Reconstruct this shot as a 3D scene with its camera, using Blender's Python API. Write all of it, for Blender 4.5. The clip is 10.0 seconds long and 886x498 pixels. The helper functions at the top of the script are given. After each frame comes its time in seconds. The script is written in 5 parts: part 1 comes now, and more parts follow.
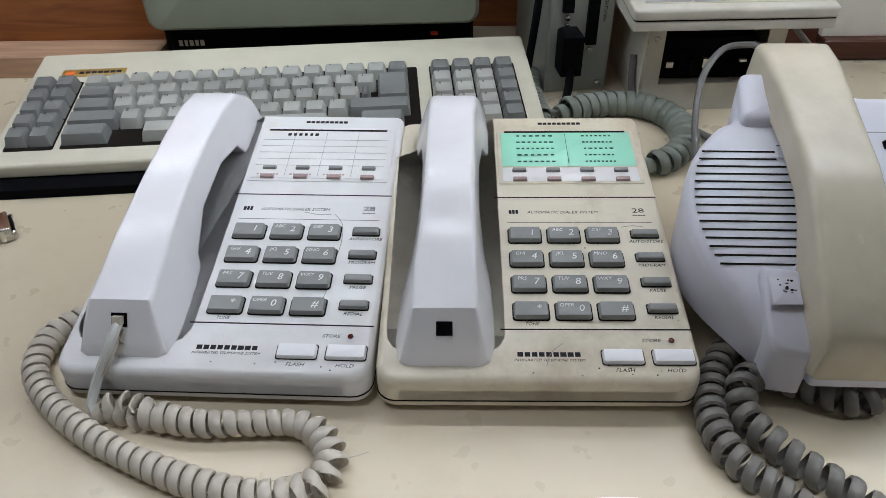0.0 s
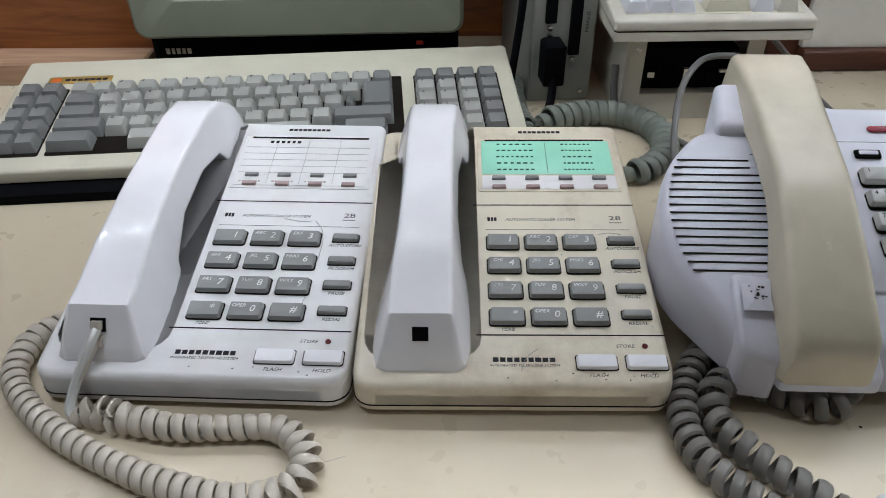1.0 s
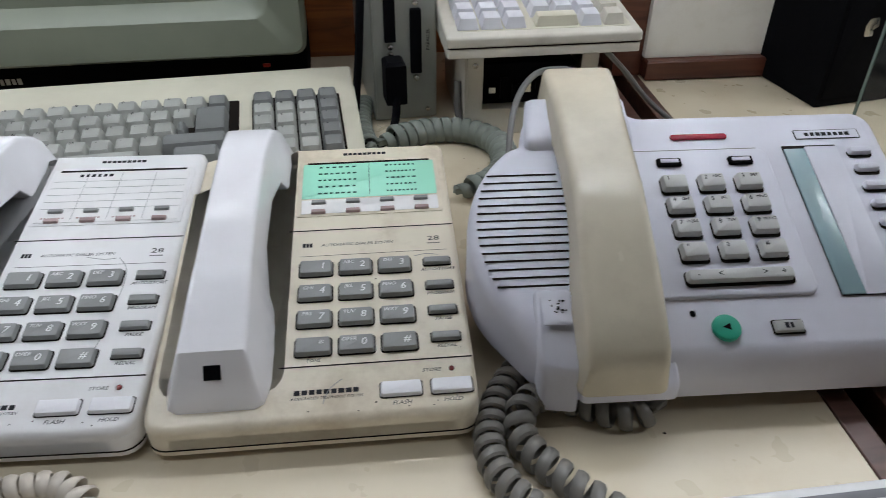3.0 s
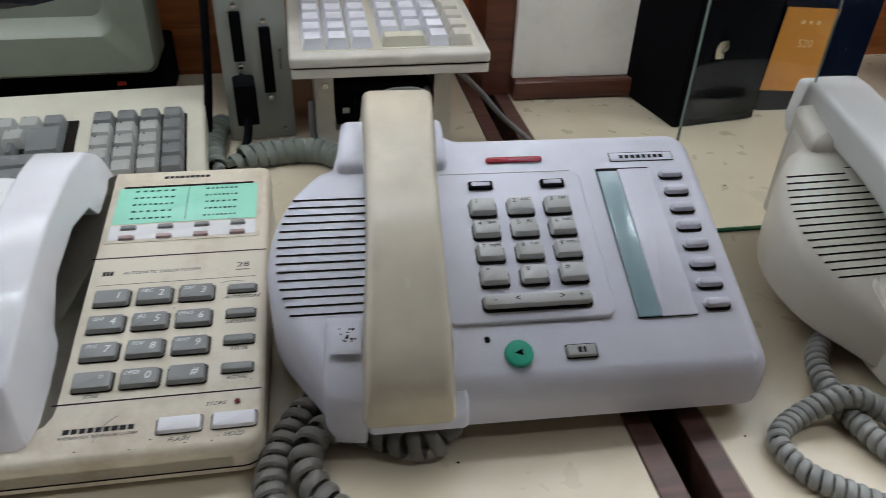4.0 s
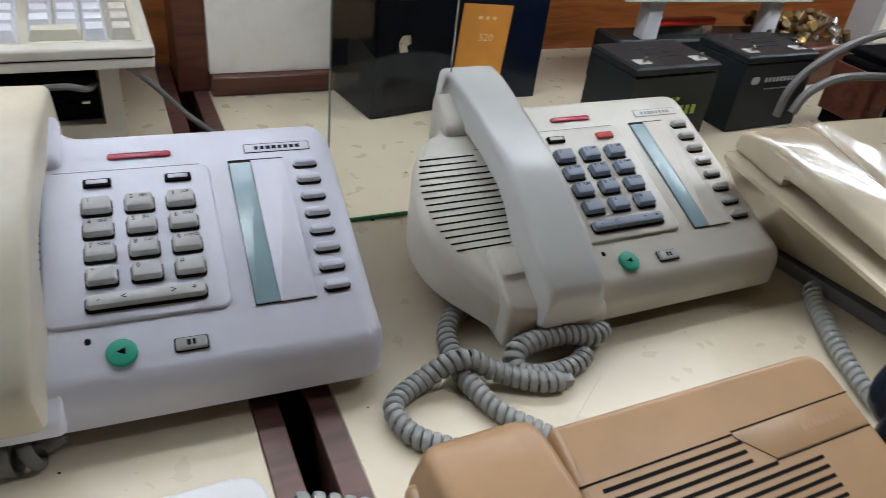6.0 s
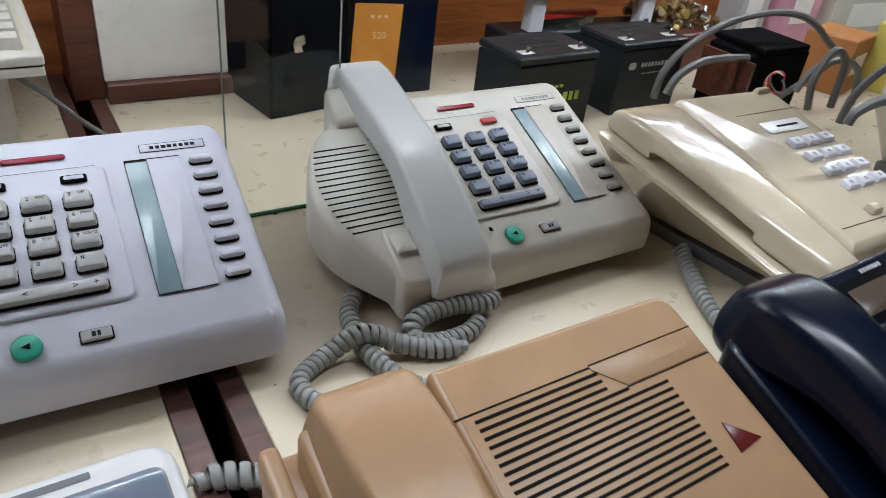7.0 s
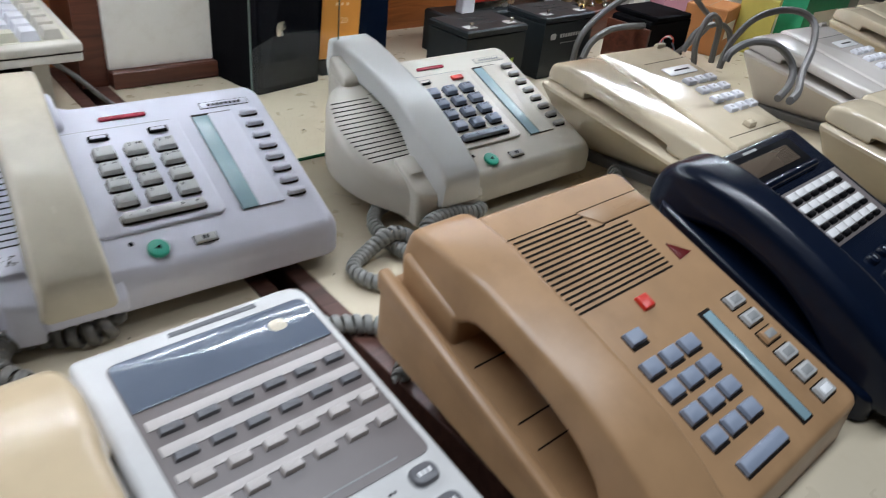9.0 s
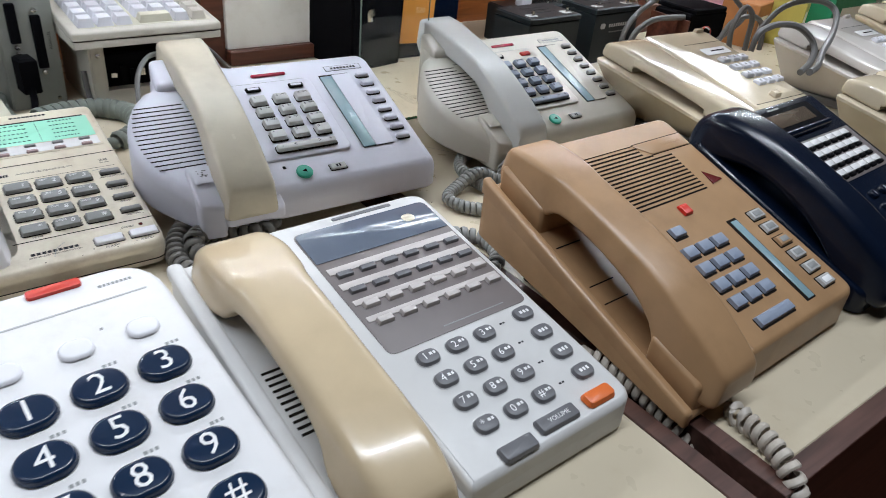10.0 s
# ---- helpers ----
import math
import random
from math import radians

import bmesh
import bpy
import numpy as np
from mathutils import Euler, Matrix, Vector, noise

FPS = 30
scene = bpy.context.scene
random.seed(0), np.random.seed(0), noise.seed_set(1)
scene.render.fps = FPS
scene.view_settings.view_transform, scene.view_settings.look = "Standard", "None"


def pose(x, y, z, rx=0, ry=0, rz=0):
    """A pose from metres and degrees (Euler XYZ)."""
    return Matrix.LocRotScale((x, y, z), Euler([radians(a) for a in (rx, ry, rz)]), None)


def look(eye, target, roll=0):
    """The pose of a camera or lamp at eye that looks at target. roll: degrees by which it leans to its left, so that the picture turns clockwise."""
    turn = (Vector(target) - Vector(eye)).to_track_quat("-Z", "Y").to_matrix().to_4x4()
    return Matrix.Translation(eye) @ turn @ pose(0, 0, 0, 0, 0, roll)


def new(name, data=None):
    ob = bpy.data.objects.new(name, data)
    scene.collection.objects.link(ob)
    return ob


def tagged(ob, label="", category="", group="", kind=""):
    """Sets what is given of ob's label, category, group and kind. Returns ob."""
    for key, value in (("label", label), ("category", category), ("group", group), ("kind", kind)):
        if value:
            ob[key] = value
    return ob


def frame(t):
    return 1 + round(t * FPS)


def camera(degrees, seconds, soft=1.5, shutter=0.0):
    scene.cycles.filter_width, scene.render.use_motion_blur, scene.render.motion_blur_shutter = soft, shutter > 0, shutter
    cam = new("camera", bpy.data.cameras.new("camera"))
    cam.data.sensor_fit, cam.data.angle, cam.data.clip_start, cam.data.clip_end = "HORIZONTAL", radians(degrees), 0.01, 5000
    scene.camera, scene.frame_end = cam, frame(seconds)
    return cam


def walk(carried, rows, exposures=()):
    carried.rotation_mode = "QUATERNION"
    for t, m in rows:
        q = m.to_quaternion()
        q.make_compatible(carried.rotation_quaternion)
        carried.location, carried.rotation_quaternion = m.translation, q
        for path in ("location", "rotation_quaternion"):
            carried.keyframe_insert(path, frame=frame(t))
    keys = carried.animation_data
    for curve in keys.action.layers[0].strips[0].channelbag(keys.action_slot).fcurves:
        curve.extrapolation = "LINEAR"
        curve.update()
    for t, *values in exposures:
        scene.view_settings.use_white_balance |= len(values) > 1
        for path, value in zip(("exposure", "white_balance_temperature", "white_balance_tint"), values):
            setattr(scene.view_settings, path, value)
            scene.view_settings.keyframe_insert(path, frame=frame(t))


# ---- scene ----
cam = camera(63.1, 10.0, 0.7, 0.35)
PATH = [
    (0, (0.036, -0.105, 0.338), (-0.146, 1.47, -0.881), -1.1),
    (0.5, (0.038, -0.106, 0.339), (-0.142, 1.473, -0.875), -1.0),
    (1, (0.047, -0.109, 0.34), (-0.12, 1.482, -0.86), -0.6),
    (1.5, (0.064, -0.109, 0.341), (-0.054, 1.502, -0.838), -0.2),
    (2, (0.08, -0.106, 0.339), (0.017, 1.516, -0.831), 0.2),
    (3.3, (0.152, -0.091, 0.338), (0.204, 1.535, -0.825), 0.7),
    (3.5, (0.174, -0.091, 0.338), (0.248, 1.545, -0.811), 1.3),
    (4, (0.221, -0.084, 0.34), (0.38, 1.557, -0.792), 2.2),
    (4.5, (0.264, -0.079, 0.342), (0.522, 1.554, -0.783), 2.8),
    (5, (0.295, -0.084, 0.343), (0.654, 1.536, -0.773), 4.5),
    (5.5, (0.325, -0.101, 0.343), (0.833, 1.486, -0.763), 6.2),
    (6, (0.346, -0.118, 0.347), (0.982, 1.427, -0.753), 7.4),
    (6.2, (0.352, -0.126, 0.349), (1.037, 1.407, -0.737), 7.3),
    (7.3, (0.353, -0.18, 0.364), (1.225, 1.269, -0.704), 7.3),
    (7.5, (0.347, -0.192, 0.371), (1.26, 1.241, -0.684), 7.3),
    (8, (0.323, -0.22, 0.377), (1.379, 1.15, -0.627), 7.6),
    (8.5, (0.263, -0.248, 0.377), (1.353, 1.096, -0.626), 7.4),
    (9, (0.187, -0.282, 0.368), (1.229, 1.069, -0.675), 6.7),
    (9.5, (0.103, -0.339, 0.365), (1.095, 1.033, -0.699), 6.1),
    (10, (0.044, -0.403, 0.375), (1.018, 1.006, -0.656), 6.1),
]
walk(cam, [(t, look(eye, target, roll)) for t, eye, target, roll in PATH],
     exposures=[(0, -0.15, 6550, 10), (4, -0.2, 6600, 10), (4.5, 0.05, 6550, 10), (5, 0.0, 6550, 10), (6, 0.05, 6500, 10), (8, 0.15, 6350, 10), (10, 0.3, 6450, 10)])


# ---- light ----
def area(name, eye, target, sx, sy, watts, colour):
    d = bpy.data.lights.new(name, "AREA")
    d.shape, d.size, d.size_y, d.energy, d.color = "RECTANGLE", sx, sy, watts, colour
    ob = new(name, d)
    ob.matrix_world = look(eye, target)
    return ob


world = bpy.data.worlds.new("room_air")
world.use_nodes = True
scene.world = world
world.node_tree.nodes["Background"].inputs[0].default_value = (0.9, 0.95, 1.0, 1)
world.node_tree.nodes["Background"].inputs[1].default_value = 0.03

COOL = (0.84, 0.91, 1.0)
YAW = 5.2                      # the row of tables against the world's axes


def turned(x, y):
    a = radians(YAW)
    return x * math.cos(a) - y * math.sin(a), x * math.sin(a) + y * math.cos(a)


# a fluorescent tube along the row on the ceiling, and light strips below the shelf board
area("ceiling_tube", (*turned(0.7, -0.10), 2.25), (*turned(0.7, -0.10), 0), 3.6, 0.020, 50, COOL)
area("led_strip", (*turned(0.75, 0.540), 0.492), (*turned(0.75, 0.540), 0), 2.6, 0.006, 3.2, COOL)

# ---- materials ----
def mat(name, colour, rough=0.4, metal=0.0, vary=0.06, scale=30.0, bump=0.0, bscale=900.0, dirt=None, dirt_amt=0.0,
        dscale=18.0, coat=0.0, spec=0.5):
    m = bpy.data.materials.new(name)
    m.use_nodes = True
    nt = m.node_tree
    b = nt.nodes["Principled BSDF"]
    b.inputs["Roughness"].default_value, b.inputs["Metallic"].default_value = rough, metal
    b.inputs["Coat Weight"].default_value, b.inputs["Specular IOR Level"].default_value = coat, spec
    tc = nt.nodes.new("ShaderNodeTexCoord")
    n1 = nt.nodes.new("ShaderNodeTexNoise")
    n1.inputs["Scale"].default_value, n1.inputs["Detail"].default_value = scale, 6
    nt.links.new(tc.outputs["Object"], n1.inputs["Vector"])
    ramp = nt.nodes.new("ShaderNodeMapRange")
    ramp.inputs[1].default_value, ramp.inputs[2].default_value = 0.3, 0.7
    ramp.inputs[3].default_value, ramp.inputs[4].default_value = 1 - vary, 1 + vary
    nt.links.new(n1.outputs["Fac"], ramp.inputs[0])
    mul = nt.nodes.new("ShaderNodeVectorMath")
    mul.operation = "SCALE"
    mul.inputs[0].default_value = colour
    nt.links.new(ramp.outputs[0], mul.inputs["Scale"])
    out = mul.outputs[0]
    if dirt:
        n2 = nt.nodes.new("ShaderNodeTexNoise")
        n2.inputs["Scale"].default_value, n2.inputs["Detail"].default_value = dscale, 9
        n2.inputs["Roughness"].default_value = 0.68
        nt.links.new(tc.outputs["Object"], n2.inputs["Vector"])
        r2 = nt.nodes.new("ShaderNodeMapRange")
        r2.inputs[1].default_value, r2.inputs[2].default_value = 0.5, 0.78
        r2.inputs[3].default_value, r2.inputs[4].default_value = 0, dirt_amt
        nt.links.new(n2.outputs["Fac"], r2.inputs[0])
        mx = nt.nodes.new("ShaderNodeMix")
        mx.data_type = "RGBA"
        mx.inputs[7].default_value = (*dirt, 1)
        nt.links.new(r2.outputs[0], mx.inputs[0])
        nt.links.new(out, mx.inputs[6])
        out = mx.outputs[2]
    nt.links.new(out, b.inputs["Base Color"])
    n3 = nt.nodes.new("ShaderNodeTexNoise")
    n3.inputs["Scale"].default_value = 45
    nt.links.new(tc.outputs["Object"], n3.inputs["Vector"])
    r3 = nt.nodes.new("ShaderNodeMapRange")
    r3.inputs[3].default_value, r3.inputs[4].default_value = max(rough - 0.04, 0.02), min(rough + 0.06, 1)
    nt.links.new(n3.outputs["Fac"], r3.inputs[0])
    nt.links.new(r3.outputs[0], b.inputs["Roughness"])
    if bump:
        n4 = nt.nodes.new("ShaderNodeTexNoise")
        n4.inputs["Scale"].default_value, n4.inputs["Detail"].default_value = bscale, 3
        nt.links.new(tc.outputs["Object"], n4.inputs["Vector"])
        bp = nt.nodes.new("ShaderNodeBump")
        bp.inputs["Strength"].default_value, bp.inputs["Distance"].default_value = bump, 0.0006
        nt.links.new(n4.outputs["Fac"], bp.inputs["Height"])
        nt.links.new(bp.outputs[0], b.inputs["Normal"])
    return m


def wood(name, dark, light, rough=0.35, stretch=(1.5, 14, 14)):
    m = bpy.data.materials.new(name)
    m.use_nodes = True
    nt = m.node_tree
    b = nt.nodes["Principled BSDF"]
    tc = nt.nodes.new("ShaderNodeTexCoord")
    mp = nt.nodes.new("ShaderNodeMapping")
    mp.inputs["Scale"].default_value = stretch
    n = nt.nodes.new("ShaderNodeTexNoise")
    n.inputs["Scale"].default_value, n.inputs["Detail"].default_value = 5, 8
    n.inputs["Distortion"].default_value = 1.2
    cr = nt.nodes.new("ShaderNodeValToRGB")
    cr.color_ramp.elements[0].color, cr.color_ramp.elements[1].color = (*dark, 1), (*light, 1)
    cr.color_ramp.elements[0].position, cr.color_ramp.elements[1].position = 0.3, 0.7
    bp = nt.nodes.new("ShaderNodeBump")
    bp.inputs["Strength"].default_value, bp.inputs["Distance"].default_value = 0.3, 0.0008
    nt.links.new(tc.outputs["Object"], mp.inputs[0])
    nt.links.new(mp.outputs[0], n.inputs["Vector"])
    nt.links.new(n.outputs["Fac"], cr.inputs[0])
    nt.links.new(cr.outputs[0], b.inputs["Base Color"])
    nt.links.new(n.outputs["Fac"], bp.inputs["Height"])
    nt.links.new(bp.outputs[0], b.inputs["Normal"])
    b.inputs["Roughness"].default_value = rough
    return m


def glow(name, colour, strength):
    m = mat(name, colour, 0.4)
    b = m.node_tree.nodes["Principled BSDF"]
    b.inputs["Emission Color"].default_value, b.inputs["Emission Strength"].default_value = (*colour, 1), strength
    return m


def clear(name, colour, rough=0.0, ior=1.45):
    m = bpy.data.materials.new(name)
    m.use_nodes = True
    b = m.node_tree.nodes["Principled BSDF"]
    b.inputs["Base Color"].default_value = (*colour, 1)
    b.inputs["Transmission Weight"].default_value, b.inputs["Roughness"].default_value = 1, rough
    b.inputs["IOR"].default_value = ior
    return m


GRIME = (0.16, 0.10, 0.05)
M_DESK = mat("cream_laminate", (0.57, 0.495, 0.365), 0.28, vary=0.035, scale=5, bump=0.03, bscale=300, dirt=(0.36, 0.25, 0.13), dirt_amt=0.3, dscale=11)
M_EDGE = wood("walnut_lipping", (0.05, 0.022, 0.016), (0.13, 0.06, 0.045), 0.4)
M_WOOD = wood("varnished_redwood", (0.16, 0.045, 0.012), (0.34, 0.11, 0.03), 0.28)
M_PALEWOOD = wood("bare_pine", (0.33, 0.19, 0.12), (0.5, 0.32, 0.2), 0.6)
M_DARKWOOD = wood("dark_mahogany", (0.055, 0.016, 0.01), (0.14, 0.045, 0.025), 0.35)
M_PANEL = mat("white_board", (0.84, 0.81, 0.74), 0.5, vary=0.04, scale=6, dirt=(0.5, 0.42, 0.3), dirt_amt=0.3)
M_WHITE = mat("white_plastic", (0.79, 0.78, 0.78), 0.3, vary=0.03, bump=0.05, dirt=(0.34, 0.24, 0.14), dirt_amt=0.22, dscale=18)
M_WHITE_HS = mat("bright_white_plastic", (0.87, 0.86, 0.89), 0.15, vary=0.02, bump=0.03, dirt=GRIME, dirt_amt=0.06, dscale=14)
M_CREAM = mat("yellowed_plastic", (0.74, 0.665, 0.53), 0.33, vary=0.08, scale=12, bump=0.05, dirt=(0.28, 0.17, 0.08), dirt_amt=0.55, dscale=16)
M_GREYKEY = mat("grey_key_plastic", (0.27, 0.275, 0.27), 0.42, vary=0.06)
# for grooves, seams and specks, and for flat sheets that imitate shade
M_LINE = mat("dark_groove_and_shade", (0.012, 0.009, 0.007), 0.8, spec=0.1)
M_INK = mat("black_print", (0.02, 0.02, 0.024), 0.7, spec=0.2)
M_PEN = mat("green_black_pen", (0.02, 0.09, 0.07), 0.7, spec=0.2)
M_SILVER = mat("pale_print", (0.82, 0.82, 0.82), 0.5)
M_GREEN_CARD = mat("mint_paper", (0.36, 0.82, 0.62), 0.35, vary=0.04, coat=0.5)
M_CARD = mat("white_paper_card", (0.82, 0.81, 0.80), 0.35, vary=0.03, coat=0.5)
M_PINK = mat("faded_pink_key", (0.42, 0.30, 0.29), 0.5)
M_LILAC = mat("pale_lilac_plastic", (0.73, 0.73, 0.82), 0.36, vary=0.03, bump=0.08, dirt=GRIME, dirt_amt=0.07)
M_IVORY = mat("ivory_handset_plastic", (0.68, 0.615, 0.485), 0.24, vary=0.05, bump=0.06, dirt=GRIME, dirt_amt=0.15)
M_AMBER = mat("aged_ivory_plastic", (0.60, 0.475, 0.31), 0.2, vary=0.05, bump=0.03, coat=0.3, dirt=GRIME, dirt_amt=0.1)
M_FOG = mat("fog_white_plastic", (0.60, 0.595, 0.585), 0.32, vary=0.03, bump=0.04, dirt=GRIME, dirt_amt=0.12)
M_PUTTY = mat("putty_grey_plastic", (0.66, 0.62, 0.54), 0.3, vary=0.03, bump=0.06, dirt=GRIME, dirt_amt=0.08)
M_SILVERGREY = mat("light_grey_plastic", (0.60, 0.60, 0.58), 0.2, vary=0.015, bump=0.03)
M_OYSTER = mat("oyster_grey_plastic", (0.56, 0.52, 0.48), 0.18, vary=0.03, coat=0.3)
M_PALEKEY = mat("pale_grey_key", (0.46, 0.46, 0.45), 0.4, vary=0.04)
M_CLOUDKEY = mat("cloud_grey_key", (0.56, 0.56, 0.55), 0.38, vary=0.05, dirt=GRIME, dirt_amt=0.12, dscale=40)
M_BLUEKEY = mat("slate_key", (0.24, 0.28, 0.36), 0.4, vary=0.05)
M_TEAL = mat("green_button", (0.02, 0.36, 0.24), 0.35)
M_RED = mat("red_plastic", (0.62, 0.03, 0.015), 0.35)
M_MAROON = mat("smoked_red_lens", (0.30, 0.01, 0.03), 0.12)
M_DKRED = mat("dark_red_lens", (0.12, 0.012, 0.012), 0.2)
M_LCD = mat("glossy_display", (0.24, 0.36, 0.40), 0.19, vary=0.08, spec=0.9)
M_TAN = mat("tan_plastic", (0.41, 0.245, 0.125), 0.32, vary=0.07, bump=0.08, dirt=(0.16, 0.075, 0.025), dirt_amt=0.4, dscale=9)
M_NAVY = mat("navy_plastic", (0.003, 0.007, 0.019), 0.22, vary=0.1, bump=0.03, spec=0.4)
M_BLACK = mat("black_plastic", (0.003, 0.003, 0.004), 0.7, spec=0.05)
M_ORANGE = mat("orange_button", (0.75, 0.16, 0.03), 0.35)
M_NAVYKEY = mat("navy_button", (0.008, 0.022, 0.055), 0.18)
M_BEIGE = mat("glossy_beige_plastic", (0.60, 0.51, 0.37), 0.11, vary=0.04, dirt=GRIME, dirt_amt=0.10, coat=0.4)
M_CORD = mat("taupe_cord", (0.50, 0.45, 0.385), 0.42, vary=0.12, scale=60, dirt=GRIME, dirt_amt=0.5, dscale=60)
M_CORD_GREY = mat("grey_cord", (0.14, 0.132, 0.118), 0.4, vary=0.1, scale=60, dirt=GRIME, dirt_amt=0.3, dscale=60)
M_CORD_PALE = mat("grey_coiled_cord", (0.25, 0.25, 0.235), 0.45, vary=0.1, scale=60)
M_CORD_OLIVE = mat("grey_green_cord", (0.17, 0.19, 0.165), 0.5, vary=0.1, scale=60)
M_KB = mat("beige_case_plastic", (0.58, 0.55, 0.44), 0.42, vary=0.04, bump=0.1, dirt=GRIME, dirt_amt=0.12)
M_KEY_L = mat("light_keycap", (0.36, 0.365, 0.335), 0.5, vary=0.05, bump=0.08)
M_KEY_D = mat("dark_keycap", (0.17, 0.175, 0.17), 0.5, vary=0.05, bump=0.08)
M_KEY_W = mat("white_keycap", (0.66, 0.66, 0.70), 0.5, vary=0.04)
M_CRT = mat("olive_grey_plastic", (0.20, 0.215, 0.165), 0.42, vary=0.04, bump=0.1)
M_SCREEN = mat("dark_crt_glass", (0.008, 0.009, 0.016), 0.08)
M_STEEL = mat("grey_painted_steel", (0.30, 0.31, 0.28), 0.4, 0.2, vary=0.06)
M_PALESTEEL = mat("cream_painted_steel", (0.56, 0.53, 0.46), 0.42, vary=0.05, dirt=GRIME, dirt_amt=0.2)
M_METAL = mat("bare_metal", (0.62, 0.60, 0.56), 0.25, 1.0)
M_BRASS = mat("tarnished_brass", (0.26, 0.19, 0.10), 0.5, 0.9, vary=0.3)
M_GOLD = mat("gold_badge", (0.55, 0.38, 0.12), 0.3, 0.6)
M_TAG = mat("orange_card", (0.66, 0.27, 0.04), 0.6, vary=0.08)
M_TAGINK = mat("faded_white_ink", (0.80, 0.55, 0.30), 0.6)
M_MILKY = mat("milky_green_sheet", (0.55, 0.66, 0.60), 0.2)
M_YELLOW = mat("yellow_card", (0.55, 0.46, 0.10), 0.5)
M_BATTERY = mat("slate_battery_case", (0.012, 0.017, 0.020), 0.42, vary=0.08, bump=0.06, spec=0.3)
M_CABLE = mat("grey_cable", (0.13, 0.125, 0.12), 0.45)
M_LIME = mat("lime_lettering", (0.35, 0.5, 0.05), 0.5)
M_GREENBOX = mat("green_card_box", (0.02, 0.28, 0.13), 0.5)
M_ROSE = mat("pink_card_box", (0.6, 0.3, 0.38), 0.5)
M_BROWNBOX = mat("orange_brown_card", (0.42, 0.17, 0.05), 0.55)
M_GLASS = clear("window_glass", (0.97, 0.99, 0.98))
M_GREENEDGE = mat("green_glass_edge", (0.03, 0.16, 0.07), 0.15)
M_PANE_EDGE = mat("dull_green_glass_edge", (0.16, 0.21, 0.18), 0.2)
# near-black so that the unseen room throws little light back
M_WALL = mat("low_bounce_wall", (0.07, 0.065, 0.06), 0.8, vary=0.03)
M_SMOKE = mat("smoked_cover", (0.13, 0.155, 0.20), 0.10, vary=0.05, coat=0.6)
M_TAUPE = mat("taupe_fascia", (0.17, 0.145, 0.14), 0.4, vary=0.05)
M_LABEL = mat("greyed_label_paper", (0.50, 0.46, 0.44), 0.4, vary=0.05)
M_SLATE_KEY = mat("dark_grey_oval_key", (0.13, 0.13, 0.14), 0.38)


# ---- builders ----
def thing(name, m, label, category, group=""):
    ob = new(name)
    ob.empty_display_size = 0.02
    ob.matrix_world = m
    return tagged(ob, label, category, group)


def finish(name, bm, material, smooth=True):
    bmesh.ops.recalc_face_normals(bm, faces=bm.faces)
    me = bpy.data.meshes.new(name)
    bm.to_mesh(me)
    bm.free()
    me.materials.append(material)
    if smooth:
        me.polygons.foreach_set("use_smooth", [True] * len(me.polygons))
        me.polygons.foreach_set("use_smooth", [len(p.vertices) <= 4 for p in me.polygons])
        me.set_sharp_from_angle(angle=radians(38))
    return me


def piece(name, me, parent, m=None, label=""):
    ob = new(name, me)
    ob.parent = parent
    if m is not None:
        ob.matrix_local = m
    return tagged(ob, label)


def part(name, bm, material, parent, label="", m=None):
    return piece(name, finish(name, bm, material), parent, m, label)


def rrect(w, h, r, n=4, cx=0.0, cy=0.0):
    pts = []
    for sx, sy, a0 in ((1, -1, -90), (1, 1, 0), (-1, 1, 90), (-1, -1, 180)):
        for i in range(n + 1):
            a = radians(a0 + 90 * i / n)
            pts.append((cx + sx * (w / 2 - r) + r * math.cos(a), cy + sy * (h / 2 - r) + r * math.sin(a)))
    return pts


def soften(poly, r, n=4):
    """A polygon, anticlockwise, with its corners rounded; r is one radius or one for each corner."""
    out = []
    k = len(poly)
    for i, p in enumerate(poly):
        ri = r[i] if isinstance(r, (list, tuple)) else r
        p, a, b = Vector(p), Vector(poly[i - 1]), Vector(poly[(i + 1) % k])
        da, db = (a - p), (b - p)
        d = min(ri, da.length * 0.48, db.length * 0.48)
        s, e = p + da.normalized() * d, p + db.normalized() * d
        if ri <= 0:
            out.append((p.x, p.y))
            continue
        for j in range(n + 1):
            t = j / n
            q = s * (1 - t) ** 2 + p * 2 * t * (1 - t) + e * t ** 2
            out.append((q.x, q.y))
    return out


def inset(poly, d):
    out = []
    k = len(poly)
    for i in range(k):
        p, a, b = Vector(poly[i]), Vector(poly[i - 1]), Vector(poly[(i + 1) % k])
        u, v = (p - a), (b - p)
        if u.length < 1e-9 or v.length < 1e-9:
            out.append((p.x, p.y))
            continue
        u.normalize(), v.normalize()
        n1, n2 = Vector((-u.y, u.x)), Vector((-v.y, v.x))
        m = n1 + n2
        m = m.normalized() if m.length > 1e-6 else n1
        s = d / max(m.dot(n1), 0.4)
        out.append((p.x + m.x * s, p.y + m.y * s))
    # corners rounder than the inset allows fold over: draw each fold into one point
    if d > 0:
        for _ in range(3):
            bad = [(out[(i + 1) % k][0] - out[i][0]) * (poly[(i + 1) % k][0] - poly[i][0])
                   + (out[(i + 1) % k][1] - out[i][1]) * (poly[(i + 1) % k][1] - poly[i][1]) < -1e-14 for i in range(k)]
            if not any(bad) or all(bad):
                break
            i = next(j for j in range(k) if not bad[j])
            run = []
            for j in range(1, k + 1):
                q = (i + j) % k
                if bad[q]:
                    run += [q, (q + 1) % k]
                elif run:
                    run = sorted(set(run))
                    c = (sum(out[r][0] for r in run) / len(run), sum(out[r][1] for r in run) / len(run))
